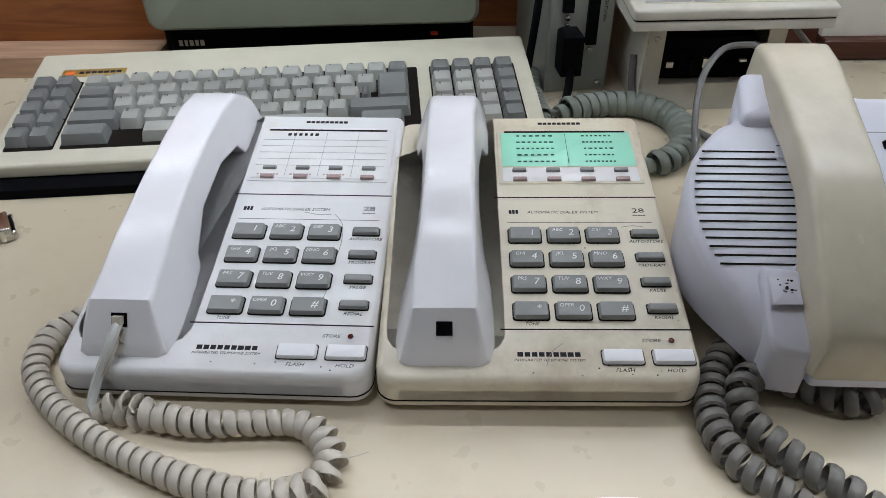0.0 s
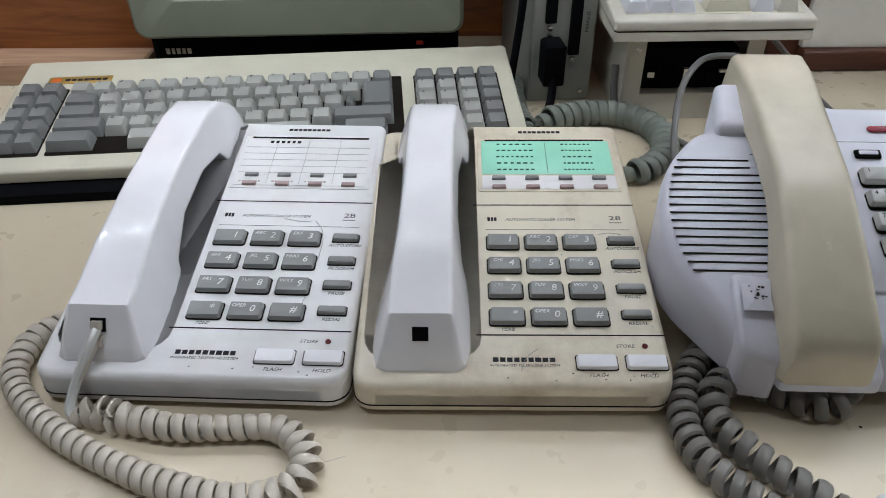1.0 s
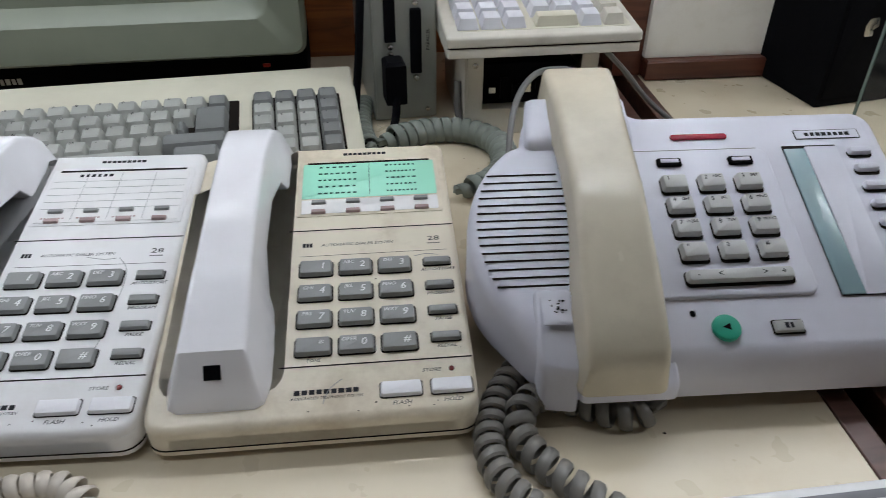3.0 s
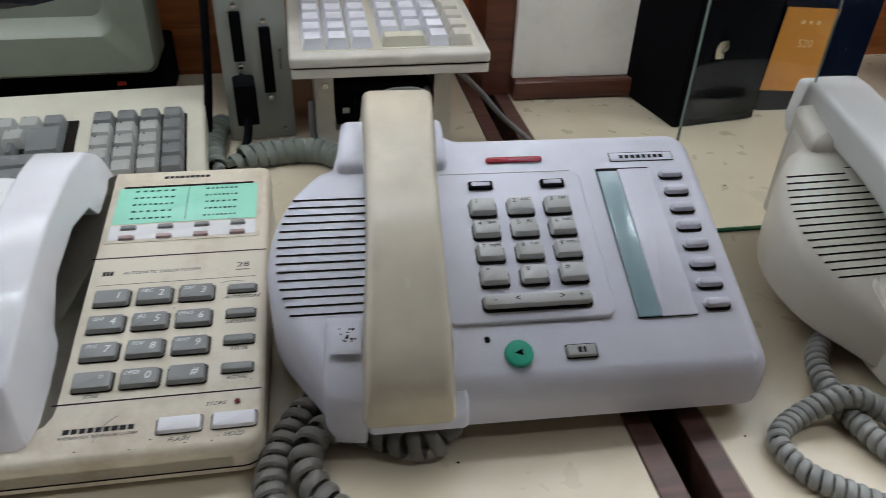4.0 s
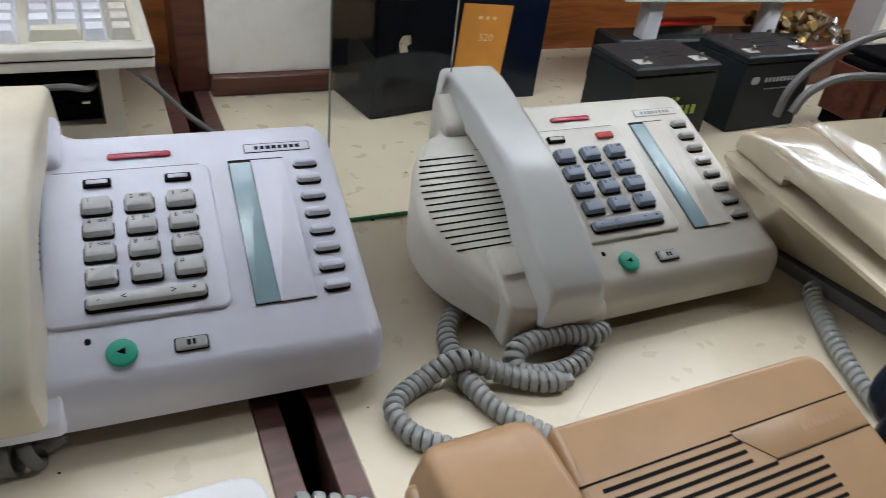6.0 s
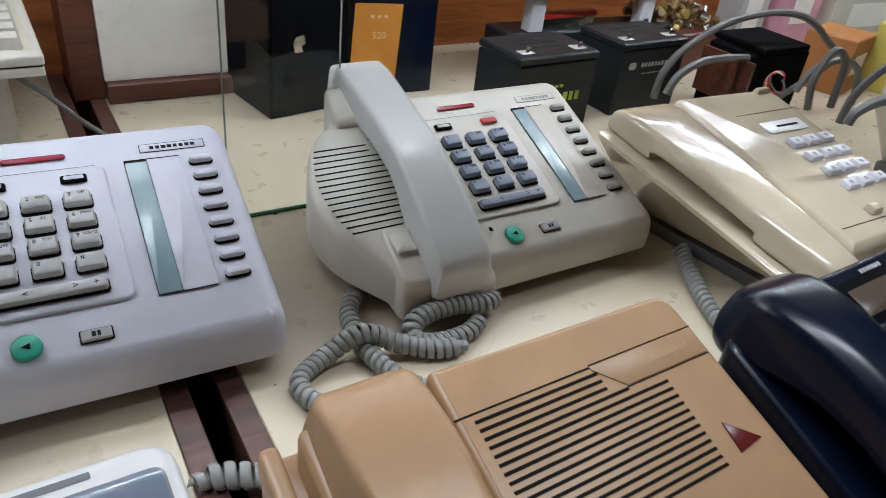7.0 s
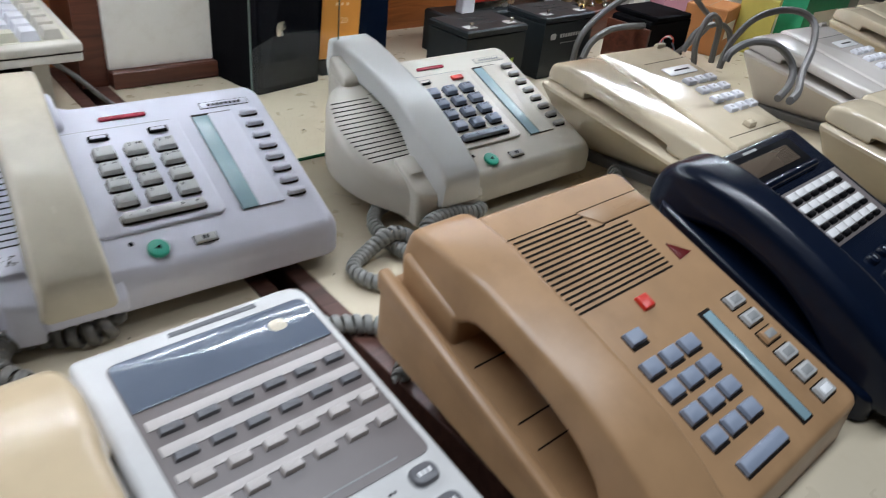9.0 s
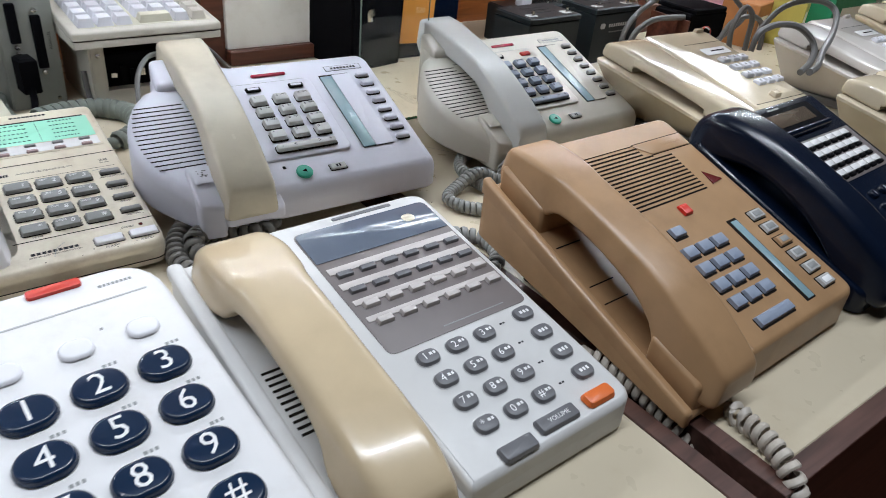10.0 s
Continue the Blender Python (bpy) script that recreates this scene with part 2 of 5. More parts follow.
                    for r in run:
                        out[r] = c
                    run = []
    return out


def rings(bm, loops, cap=True):
    rows = [[bm.verts.new(p) for p in loop] for loop in loops]
    k = len(rows[0])
    for a, b in zip(rows, rows[1:]):
        for i in range(k):
            bm.faces.new((a[i], a[(i + 1) % k], b[(i + 1) % k], b[i]))
    if cap:
        bm.faces.new(rows[0][::-1])
        bm.faces.new(rows[-1])
    return bm


def slab(poly, zb, zt, bev=0.001, taper=0.0, bm=None, steps=2, low=None):
    """A solid on an outline: flat or sloping top (zt a number or a function of x, y), with a rounded rim."""
    bm = bm or bmesh.new()
    top = zt if callable(zt) else (lambda x, y: zt)
    bot = zb if callable(zb) else (lambda x, y: zb)
    low = bev * 0.5 if low is None else low
    loops = []
    if low:
        loops.append([(x, y, bot(x, y)) for x, y in inset(poly, low)])
    loops.append([(x, y, bot(x, y) + low) for x, y in poly])
    for i in range(steps + 1):
        a = math.pi / 2 * i / steps
        q = inset(poly, taper + bev * (1 - math.cos(a)))
        loops.append([(x, y, top(x, y) - bev * (1 - math.sin(a))) for x, y in q])
    return rings(bm, loops)


def box(x0, y0, z0, x1, y1, z1, bev=0.001, bm=None):
    return slab([(x0, y0), (x1, y0), (x1, y1), (x0, y1)], z0, z1, bev, bm=bm, steps=1)


def loft(stations, n=6, bm=None):
    """Stations along y: y, centre x, lower z, upper z, half width below, half width above, corner radius."""
    loops = []
    for y, cx, z0, z1, wb, wt, r in stations:
        zm = (z0 + z1) / 2
        quad = soften([(-wb, z0), (wb, z0), (wt, z1), (-wt, z1)], r, n)
        loops.append([(cx + x, y, z) for x, z in quad])
    return rings(bm or bmesh.new(), loops)


def smoothed(stations, k=5):
    """More stations between the given ones, on a smooth curve."""
    out = []
    for i in range(len(stations) - 1):
        p = [np.array(stations[max(0, min(len(stations) - 1, i + j))], float) for j in (-1, 0, 1, 2)]
        for s in range(k):
            t = s / k
            out.append(tuple(0.5 * (2 * p[1] + (p[2] - p[0]) * t + (2 * p[0] - 5 * p[1] + 4 * p[2] - p[3]) * t * t
                                    + (3 * p[1] - p[0] - 3 * p[2] + p[3]) * t ** 3)))
    return out + [tuple(stations[-1])]


def curve_points(pts, step):
    p = [tuple(q) for q in pts]
    fine = [Vector(q) for q in smoothed(p, 12)]
    out, carry = [fine[0]], 0.0
    for a, b in zip(fine, fine[1:]):
        d = (b - a).length
        s = step - carry
        while s <= d and d > 0:
            out.append(a.lerp(b, s / d))
            s += step
        carry = (carry + d) % step
    return out


def frames_along(pts):
    """Directions along and across a line of points, carried without twisting."""
    n = len(pts)
    out = []
    side = None
    for i in range(n):
        d = (pts[min(i + 1, n - 1)] - pts[max(i - 1, 0)]).normalized()
        if side is None:
            side = d.cross(Vector((0, 0, 1)))
            if side.length < 0.1:
                side = d.cross(Vector((1, 0, 0)))
        side = (side - d * side.dot(d)).normalized()
        out.append((side, d.cross(side), d))
    return out


def tube(pts, r, n=8, bm=None, flat=1.0):
    loops = []
    for p, (s, u, d) in zip(pts, frames_along(pts)):
        loops.append([p + s * (r * math.cos(2 * math.pi * k / n)) + u * (r * flat * math.sin(2 * math.pi * k / n)) for k in range(n)])
    return rings(bm or bmesh.new(), loops)


def cord(name, pts, r, label, category="cord"):
    ob = new(name, finish(name, tube(curve_points(pts, max(0.004, r)), r), M_CABLE))
    return tagged(ob, label, category)


def coil(pts, R=0.0062, wire=0.0017, pitch=0.0047, ends=(0.0, 0.0), per=14, wide=1.25):
    """A coiled telephone cord along a line of points, straight for the given lengths at its ends."""
    step = pitch / per
    line = curve_points(pts, step)
    fr = frames_along(line)
    n = len(line)
    a0, a1 = int(ends[0] / step), n - int(ends[1] / step)
    path, ang = [], 0.0
    for i, (p, (s, u, d)) in enumerate(zip(line, fr)):
        k = min(max((i - a0) / (per * 1.5), 0), 1) * min(max((a1 - i) / (per * 1.5), 0), 1)
        if k == 0 and i % 4:
            continue
        rr = R * (1 + 0.07 * math.sin(i * 0.013) + 0.05 * math.sin(i * 0.031 + 1))
        if k > 0:
            ang += 2 * math.pi / per
        path.append(p + (s * math.cos(ang) + u * math.sin(ang)) * rr * k)
    loops = []
    for i, p in enumerate(path):
        d = (path[min(i + 1, len(path) - 1)] - path[max(i - 1, 0)]).normalized()
        j = min(int(i * len(line) / len(path)), len(line) - 1)
        ax = fr[j][2]
        e1 = (ax - d * ax.dot(d))
        e1 = e1.normalized() if e1.length > 0.05 else fr[j][0]
        e2 = d.cross(e1)
        loops.append([p + e1 * (wire * wide * math.cos(2 * math.pi * q / 7)) + e2 * (wire * 0.8 * math.sin(2 * math.pi * q / 7)) for q in range(7)])
    return rings(bmesh.new(), loops)


GLYPHS = {}


def text_mesh(s, size, material, slant=0.0, wide=1.0):
    key = (s, size, material.name, slant, wide)
    if key not in GLYPHS:
        c = bpy.data.curves.new("lettering", "FONT")
        c.body, c.size, c.align_x, c.align_y, c.shear, c.resolution_u = s, size, "CENTER", "CENTER", slant, 2
        c.extrude = 0.00006
        ob = bpy.data.objects.new("lettering", c)
        me = bpy.data.meshes.new_from_object(ob)
        bpy.data.objects.remove(ob)
        me.name = "lettering"
        for v in me.vertices:
            v.co.x *= wide
        me.materials.clear()
        me.materials.append(material)
        GLYPHS[key] = me
    return GLYPHS[key]


def lettering(s, size, material, parent, m, slant=0.0, wide=1.0):
    return piece("lettering", text_mesh(s, size, material, slant, wide), parent, m)


def bars(parent, m, w, h, n, material, gap=0.35, name="printed_mark", seed=1):
    """Unread writing as plain bars, n of them in a row of width w."""
    rnd = random.Random(seed)
    cell = w / n
    h = h * 0.75 if name == "brand_mark" else h
    for i in range(n):
        k = round(cell * (1 - gap * rnd.uniform(0.6, 1.2)), 4)
        me = shared(("bar", k, h, material.name), lambda: finish(name, box(-k / 2, -h / 2, 0, k / 2, h / 2, 0.00012, 0.00002), material))
        piece(name, me, parent, m @ at(-w / 2 + cell * (i + 0.5), 0))


def plane(y0, z0, slope):
    """The frame of a sloping face: x along, y up the slope, z out of it."""
    return pose(0, y0, z0, slope, 0, 0)


def at(x, y, z=0.0):
    return Matrix.Translation((x, y, z))


MESHES = {}


def shared(key, make):
    if key not in MESHES:
        MESHES[key] = make()
    return MESHES[key]


def keycap(w, h, t, material, r=0.0015, bev=0.0008, taper=0.0006):
    return shared(("key", w, h, t, material.name, r), lambda: finish("key", slab(rrect(w, h, r), 0, t, bev, taper), material))


# ---- the tables, the wall behind, the room ----
TABLES = pose(0, 0, 0, 0, 0, YAW)          # x along the row, y away


def setting(name, bm, material, label, m=None, category="structure"):
    ob = new(name, finish(name, bm, material))
    if m is not None:
        ob.matrix_world = m
    return tagged(ob, label, category, kind="structure")


GAP = 0.4115                                # x of the gap's middle, in the tables' frame, at y = 0.2
LEFT, RIGHT = GAP - 0.009, GAP + 0.009
left_table = setting("table_left", box(-1.6, -0.75, -0.03, LEFT - 0.017, 1.0, 0, 0.001), M_DESK, "cream laminate table top with scuffs and scratches", TABLES)
part("lipping", box(LEFT - 0.0168, -0.75, -0.045, LEFT, 1.0, 0.0006, 0.0006), M_EDGE, left_table, "dark walnut edge strip")
right_table = setting("table_right", box(RIGHT + 0.017, -0.282, -0.03, 2.6, 1.0, 0, 0.001), M_DESK, "cream laminate table top with scuffs and scratches", TABLES)
part("lipping", box(RIGHT, -0.30, -0.045, RIGHT + 0.0168, 1.0, 0.0006, 0.0006), M_EDGE, right_table, "dark walnut edge strip")
part("lipping", box(RIGHT + 0.017, -0.30, -0.045, 2.6, -0.2822, 0.0006, 0.0006), M_EDGE, right_table, "dark walnut edge strip")
for x0, x1, y0, par in ((-1.6, LEFT - 0.03, -0.7, left_table), (RIGHT + 0.03, 2.6, -0.27, right_table)):
    part("apron", box(x0, y0, -0.74, x1, 0.95, -0.03, 0.002), M_DARKWOOD, par, "dark wooden cabinet below the table top")
setting("floor", box(-4, -4, -0.78, 5, 4, -0.74, 0.002), M_DARKWOOD, "dark floor below the tables")

# scratches and specks on the table tops
rnd = random.Random(5)
for par, spots in ((left_table, 26), (right_table, 30)):
    for i in range(spots):
        x = rnd.uniform(-0.42, 0.36) if par is left_table else rnd.uniform(0.45, 0.95)
        y = rnd.uniform(-0.02, 0.6) if par is left_table else rnd.uniform(-0.25, 0.5)
        if i % 3:
            bm = slab(soften([(-0.0012, -0.0006), (0.0009, -0.0008), (0.0013, 0.0005), (-0.0004, 0.0009)], 0.0003, 2), 0, 0.00025, 0.00005)
            sc = rnd.uniform(0.5, 1.6)
        else:
            n = rnd.uniform(0.012, 0.05)
            bm = box(-n, -0.00012, 0, n, 0.00012, 0.0001, 0.00002)
            sc = 1.0
        part("scuff", bm, M_GREYKEY if i % 3 == 0 else M_LINE, par, "", pose(x, y, 0.00005, 0, 0, rnd.uniform(-60, 80)) @ Matrix.Scale(sc, 4))

# the wall behind the tables: varnished wood to the left, white boards in mahogany frames to the right
wall_back = setting("wall_back", box(-2.0, 0.80, -0.7, 3.0, 0.86, 0.6, 0.002), M_WOOD, "varnished red-brown wooden back wall", TABLES)
part("ledge", box(-2.0, 0.652, 0.0, -0.308, 0.700, 0.026, 0.002), M_PALEWOOD, wall_back, "pale unvarnished wooden ledge")
part("side_board", box(-2.0, 0.7002, 0.0, -0.308, 0.7995, 0.6, 0.002), M_WOOD, wall_back, "varnished orange-brown boards")
part("post", box(0.405, 0.70, 0, 0.439, 0.80, 0.6, 0.002), M_DARKWOOD, wall_back, "mahogany post")
part("rail", box(0.4395, 0.680, 0.001, 0.70, 0.7995, 0.024, 0.002), M_DARKWOOD, wall_back, "mahogany bottom rail")
part("panel", box(0.4395, 0.692, 0.0242, 0.70, 0.7995, 0.6, 0.001), M_PANEL, wall_back, "plain white board")
# walls and ceiling out of view, darkened to cut the fill light
setting("wall_front", box(-3.1, -2.5, -0.74, 4.3, -2.4, 2.3, 0.002), M_WALL, "unseen plain room wall, near-black to limit bounced light")
setting("wall_left", box(-3.1, -2.39, -0.74, -3.0, 2.0, 2.3, 0.002), M_WALL, "unseen plain room wall, near-black to limit bounced light")
setting("wall_right", box(4.2, -2.39, -0.74, 4.3, 2.0, 2.3, 0.002), M_WALL, "unseen plain room wall, near-black to limit bounced light")
setting("wall_far", box(-2.99, 1.9, -0.74, 4.19, 2.0, 2.3, 0.002), M_WALL, "unseen plain room wall, near-black to limit bounced light")
setting("ceiling", box(-3.1, -2.5, 2.31, 4.3, 2.0, 2.4, 0.002), M_WALL, "unseen plain ceiling, near-black to limit bounced light")
# a shelf above the tables: only its shade is seen
shelf = setting("shelf_above", box(-0.06, 0.098, 0.50, 2.2, 0.62, 0.512, 0.001), M_PALEKEY, "plain grey shelf board above the tables", TABLES)
strip = setting("led_strip", box(-0.55, 0.409, 0.4960, 2.05, 0.421, 0.4990, 0.0005), M_PALEKEY, "narrow strip of small bright lamps below the shelf", TABLES)
bm = bmesh.new()
for i in range(100):
    box(-0.541 + 0.026 * i, 0.411, 0.4935, -0.533 + 0.026 * i, 0.419, 0.4955, 0.0004, bm)
tagged(part("lamp_row", bm, glow("cool_white_lamp", COOL, 190.0), strip, "row of small white lamps"), kind="stuff")


# ---- desk telephones with a directory card ----
def easy_phone(m, body_mat, hs_mat, card_mat, label, corded):
    ph = thing("telephone", m, label, "telephone", "push-button telephones on the tables")
    W, D = 0.190, 0.246
    S = math.degrees(math.atan(0.170))
    top = lambda x, y: 0.0255 + 0.170 * y
    F = plane(0, 0.0255, S)

    def f(x, y, z=0.0):
        return F @ at(x, y / math.cos(radians(S)), z)
    part("base", slab(rrect(W, D, 0.012, 5, W / 2, D / 2), 0.002, lambda x, y: top(x, y) - 0.006, 0.002, low=0.003), body_mat, ph)
    # no real hollow: a dark sheet paints the shadow around the mouthpiece
    part("cradle_shade", slab(rrect(0.060, 0.076, 0.012, 5), 0, 0.0003, 0.0001), M_LINE, ph, "flat dark sheet standing for shade round the mouthpiece", f(0.0410, 0.0600, -0.0060))
    u = [(0, 0), (W, 0), (W, D), (0.0725, D), (0.0725, 0.024), (0.0095, 0.024), (0.0075, 0.20), (0, 0.20)]
    part("fascia", slab(soften(u, [0.014, 0.016, 0.008, 0.002, 0.012, 0.012, 0.003, 0.003]), lambda x, y: top(x, y) - 0.0165, top, 0.0045, steps=4, low=0.0), body_mat, ph)
    part("seam", slab(rrect(W + 0.0008, D + 0.0008, 0.012, 5, W / 2, D / 2), 0.0085, 0.0093, 0.0001, low=0), M_LINE, ph)
    part("cradle_block", slab(rrect(0.058, 0.060, 0.004, 4, 0.038, 0.205), 0.02, lambda x, y: top(x, y) - 0.006, 0.003, low=0), body_mat, ph)
    part("hook_button", slab(rrect(0.018, 0.012, 0.001, 3, 0.056, 0.165), 0.03, lambda x, y: top(x, y) - 0.008, 0.0006, low=0), body_mat, ph)
    # grooves across the fascia
    for y in (0.151, 0.036):
        part("groove", box(0.074, y, 0, W - 0.0012, y + 0.0009, 0.0002, 0.00005), M_LINE, ph, "", F @ at(0, y * (1 / math.cos(radians(S)) - 1), 0))
    part("hairline", box(0.082, 0, 0, W - 0.008, 0.0003, 0.0001, 0.00002), M_LINE, ph, "", f(0, 0.1265))
    # directory card under its clear cover
    part("card_frame", slab(rrect(0.106, 0.062, 0.002), 0, 0.0006, 0.0003), body_mat, ph, "", f(0.131, 0.196))
    card = part("card", slab(rrect(0.100, 0.056 if card_mat is M_CARD else 0.040, 0.001), 0, 0.0003, 0.0001), card_mat, ph, "paper directory card", f(0.131, 0.196 if card_mat is M_CARD else 0.204, 0.0006))
    part("card_slot", slab(rrect(0.094, 0.002, 0.0004), 0, 0.0002, 0.0001), M_LINE, ph, "", f(0.131, 0.2245, 0.0009))
    if card_mat is not M_CARD:
        part("card_foot", slab(rrect(0.100, 0.015, 0.001), 0, 0.0002, 0.0001), M_CARD, ph, "blank strip of paper", f(0.131, 0.1755, 0.0006))
        part("ruled_line", box(-0.00015, -0.018, 0, 0.00015, 0.018, 0.0001, 0.00002), M_INK, ph, "", f(0.131, 0.204, 0.001))
        for i in range(5):
            for j in range(2):
                bars(ph, f(0.107 + 0.048 * j, 0.2195 - 0.0075 * i, 0.001), 0.030 - 0.006 * ((i * 3 + j) % 3), 0.0015, 6 + (i + j) % 3, M_PEN, 0.5, "handwriting", 7 * i + j)
    else:
        for j in range(3):
            part("ruled_line", box(-0.00012, -0.026, 0, 0.00012, 0.026, 0.0001, 0.00002), M_GREYKEY, ph, "", f(0.106 + 0.025 * j, 0.196, 0.001))
        for i in range(5):
            part("ruled_line", box(-0.049, -0.00012, 0, 0.049, 0.00012, 0.0001, 0.00002), M_GREYKEY, ph, "", f(0.131, 0.2125 - 0.0075 * i, 0.001))
        bars(ph, f(0.112, 0.219, 0.001), 0.026, 0.003, 6, M_INK, 0.5, "handwriting", 3)
        for i in range(3):
            bars(ph, f(0.093 + 0.025 * i, 0.1725, 0.001), 0.017, 0.0014, 7, M_PINK, 0.4, "handwriting", i)
    for i in range(4):
        for j in range(2):
            y = 0.1795 if j == 0 else 0.1695
            piece("memory_key", keycap(0.0105, 0.0038, 0.0022, M_PINK if j else M_GREYKEY, 0.0008, 0.0005, 0.0003), ph, f(0.0935 + 0.025 * i, y, 0.0006))
    bars(ph, f(0.128, 0.236), 0.034, 0.0036, 9, M_INK, 0.22, "brand_mark")
    bars(ph, f(0.087, 0.137), 0.007, 0.005, 3, M_INK, 0.2, "brand_mark")
    lettering("AUTOMATIC DIALER SYSTEM", 0.0036, M_INK, ph, f(0.121, 0.1365), 0.25, 1.05)
    lettering("28", 0.0062, M_INK, ph, f(0.174, 0.138), 0.0, 1.4)
    bars(ph, f(0.174, 0.1335), 0.009, 0.0009, 5, M_INK)
    # number keys
    rows = (("1", "2", "3"), ("4", "5", "6"), ("7", "8", "9"), ("*", "0", "#"))
    subs = {"2": "ABC", "3": "DEF", "4": "GHI", "5": "JKL", "6": "MNO", "7": "PRS", "8": "TUV", "9": "WXY", "0": "OPER"}
    bezel = shared("bezel", lambda: finish("key_rim", slab(rrect(0.0232, 0.0142, 0.0022), 0, 0.0007, 0.0004), M_LINE))
    for j, r in enumerate(rows):
        for i, s in enumerate(r):
            p = f(0.0935 + 0.0262 * i, 0.1135 - 0.0213 * j)
            piece("key_rim", bezel, ph, p)
            k = piece("key", keycap(0.0218, 0.0127, 0.0042, M_GREYKEY, 0.0018, 0.0009, 0.0007), ph, p)
            lettering(s, 0.0075, M_SILVER, k, at(0.0045, -0.0002, 0.0043), 0.15)
            if s in subs:
                lettering(subs[s], 0.0038, M_SILVER, k, at(-0.0045, 0.0022, 0.0043), 0.2)
    bezel2 = shared("bezel2", lambda: finish("key_rim", slab(rrect(0.0192, 0.0076, 0.001), 0, 0.0006, 0.0003), M_LINE))
    for j, s in enumerate(("AUTO/STORE", "PROGRAM", "PAUSE", "REDIAL")):
        p = f(0.1745, 0.1150 - 0.0211 * j)
        piece("key_rim", bezel2, ph, p)
        piece("function_key", keycap(0.018, 0.0062, 0.0034, M_GREYKEY, 0.001, 0.0007, 0.0005), ph, p)
        lettering(s, 0.0034, M_INK, ph, f(0.1745, 0.1088 - 0.0211 * j), 0.25, 1.1)
    lettering("TONE", 0.0032, M_INK, ph, f(0.0935, 0.0405), 0.25)
    bars(ph, f(0.102, 0.0185), 0.038, 0.0042, 9, M_INK, 0.2, "brand_mark", 5)
    lettering("INTEGRATED TELEPHONE SYSTEM", 0.0025, M_INK, ph, f(0.102, 0.0145), 0.25, 1.08)
    for x, s in ((0.145, "FLASH"), (0.1745, "HOLD")):
        piece("key_rim", shared("bezel3", lambda: finish("key_rim", slab(rrect(0.0252, 0.0112, 0.0018), 0, 0.0005, 0.0003), M_LINE)), ph, f(x, 0.0165))
        piece("hold_key", keycap(0.0242, 0.0102, 0.0030, M_WHITE_HS, 0.0018, 0.0008, 0.0006), ph, f(x, 0.0165))
        lettering(s, 0.0036, M_INK, ph, f(x, 0.0078), 0.25, 1.1)
    lettering("STORE", 0.0034, M_INK, ph, f(0.1635, 0.0285), 0.25, 1.1)
    part("indicator_lamp", slab(rrect(0.0036, 0.0036, 0.0018), 0, 0.0008, 0.0004), M_DKRED, ph, "small dark red lamp", f(0.1755, 0.0285))
    # scratches and grime specks on the fascia
    if corded:
        marks = [[(0.128, 0.134), (0.140, 0.1315), (0.150, 0.1325)], [(0.150, 0.1325), (0.157, 0.122), (0.1585, 0.104), (0.156, 0.086)], [(0.156, 0.070), (0.154, 0.058), (0.150, 0.048)]]
    else:
        marks = [[(0.100, 0.0105), (0.104, 0.0205), (0.114, 0.0285)], [(0.160, 0.122), (0.168, 0.1235), (0.176, 0.122)], [(0.176, 0.012), (0.179, 0.005)]]
    for line in marks:
        part("scratch", tube(curve_points([(x, y / math.cos(radians(S)), 0.0) for x, y in line], 0.004), 0.00022, 5), M_GREYKEY, ph, "", F)
    rnd = random.Random(11 if corded else 12)
    for i in range(6 if corded else 12):
        k = rnd.uniform(0.0003, 0.0006)
        spot = shared(("speck", round(k, 4)), lambda: finish("speck", slab(soften([(-k, -0.6 * k), (k, -0.8 * k), (1.3 * k, 0.5 * k), (-0.4 * k, k)], 0.0002, 2), 0, 0.00015, 0.00004), M_LINE))
        piece("speck", spot, ph, f(rnd.uniform(0.08, 0.184), rnd.choice((rnd.uniform(0.004, 0.012), rnd.uniform(0.03, 0.15))), 0))
    # handset lying in its cradle
    hs = [(0.0100, 0.0405, 0.022, 0.030, 0.0235, 0.0205, 0.006), (0.0130, 0.0405, 0.019, 0.0355, 0.0292, 0.0245, 0.007),
          (0.0195, 0.0405, 0.0175, 0.0462, 0.0328, 0.0215, 0.004), (0.0268, 0.0405, 0.017, 0.0580, 0.0346, 0.0190, 0.003),
          (0.0450, 0.0408, 0.0175, 0.0630, 0.0350, 0.0184, 0.003), (0.060, 0.0410, 0.019, 0.0685, 0.0338, 0.0180, 0.003),
          (0.074, 0.0415, 0.027, 0.0742, 0.0300, 0.0175, 0.003), (0.088, 0.0420, 0.044, 0.0780, 0.0240, 0.0170, 0.003),
          (0.120, 0.0425, 0.060, 0.0860, 0.0205, 0.0164, 0.003), (0.165, 0.0430, 0.068, 0.0930, 0.0205, 0.0164, 0.003),
          (0.194, 0.0435, 0.066, 0.0965, 0.0235, 0.0166, 0.003), (0.203, 0.0440, 0.048, 0.0970, 0.0305, 0.0168, 0.0035),
          (0.225, 0.0445, 0.044, 0.0955, 0.0330, 0.0172, 0.0035), (0.243, 0.0445, 0.046, 0.0860, 0.0325, 0.0190, 0.0035),
          (0.250, 0.0445, 0.056, 0.0800, 0.0285, 0.0190, 0.0035)]
    h = part("handset", loft(hs, 4), hs_mat, ph, "glossy white handset")
    part("socket", box(-0.0048, -0.0042, -0.004, 0.0048, 0.0042, 0.0004, 0.0002), M_BLACK, h, "square cord socket", pose(0.0405, 0.0202, 0.0478, 56, 0, 0))
    if corded:
        part("plug", box(-0.003, -0.0025, 0, 0.003, 0.0025, 0.004, 0.0005), M_CORD, h, "", pose(0.0405, 0.0202, 0.0478, 56, 0, 0))
    return ph


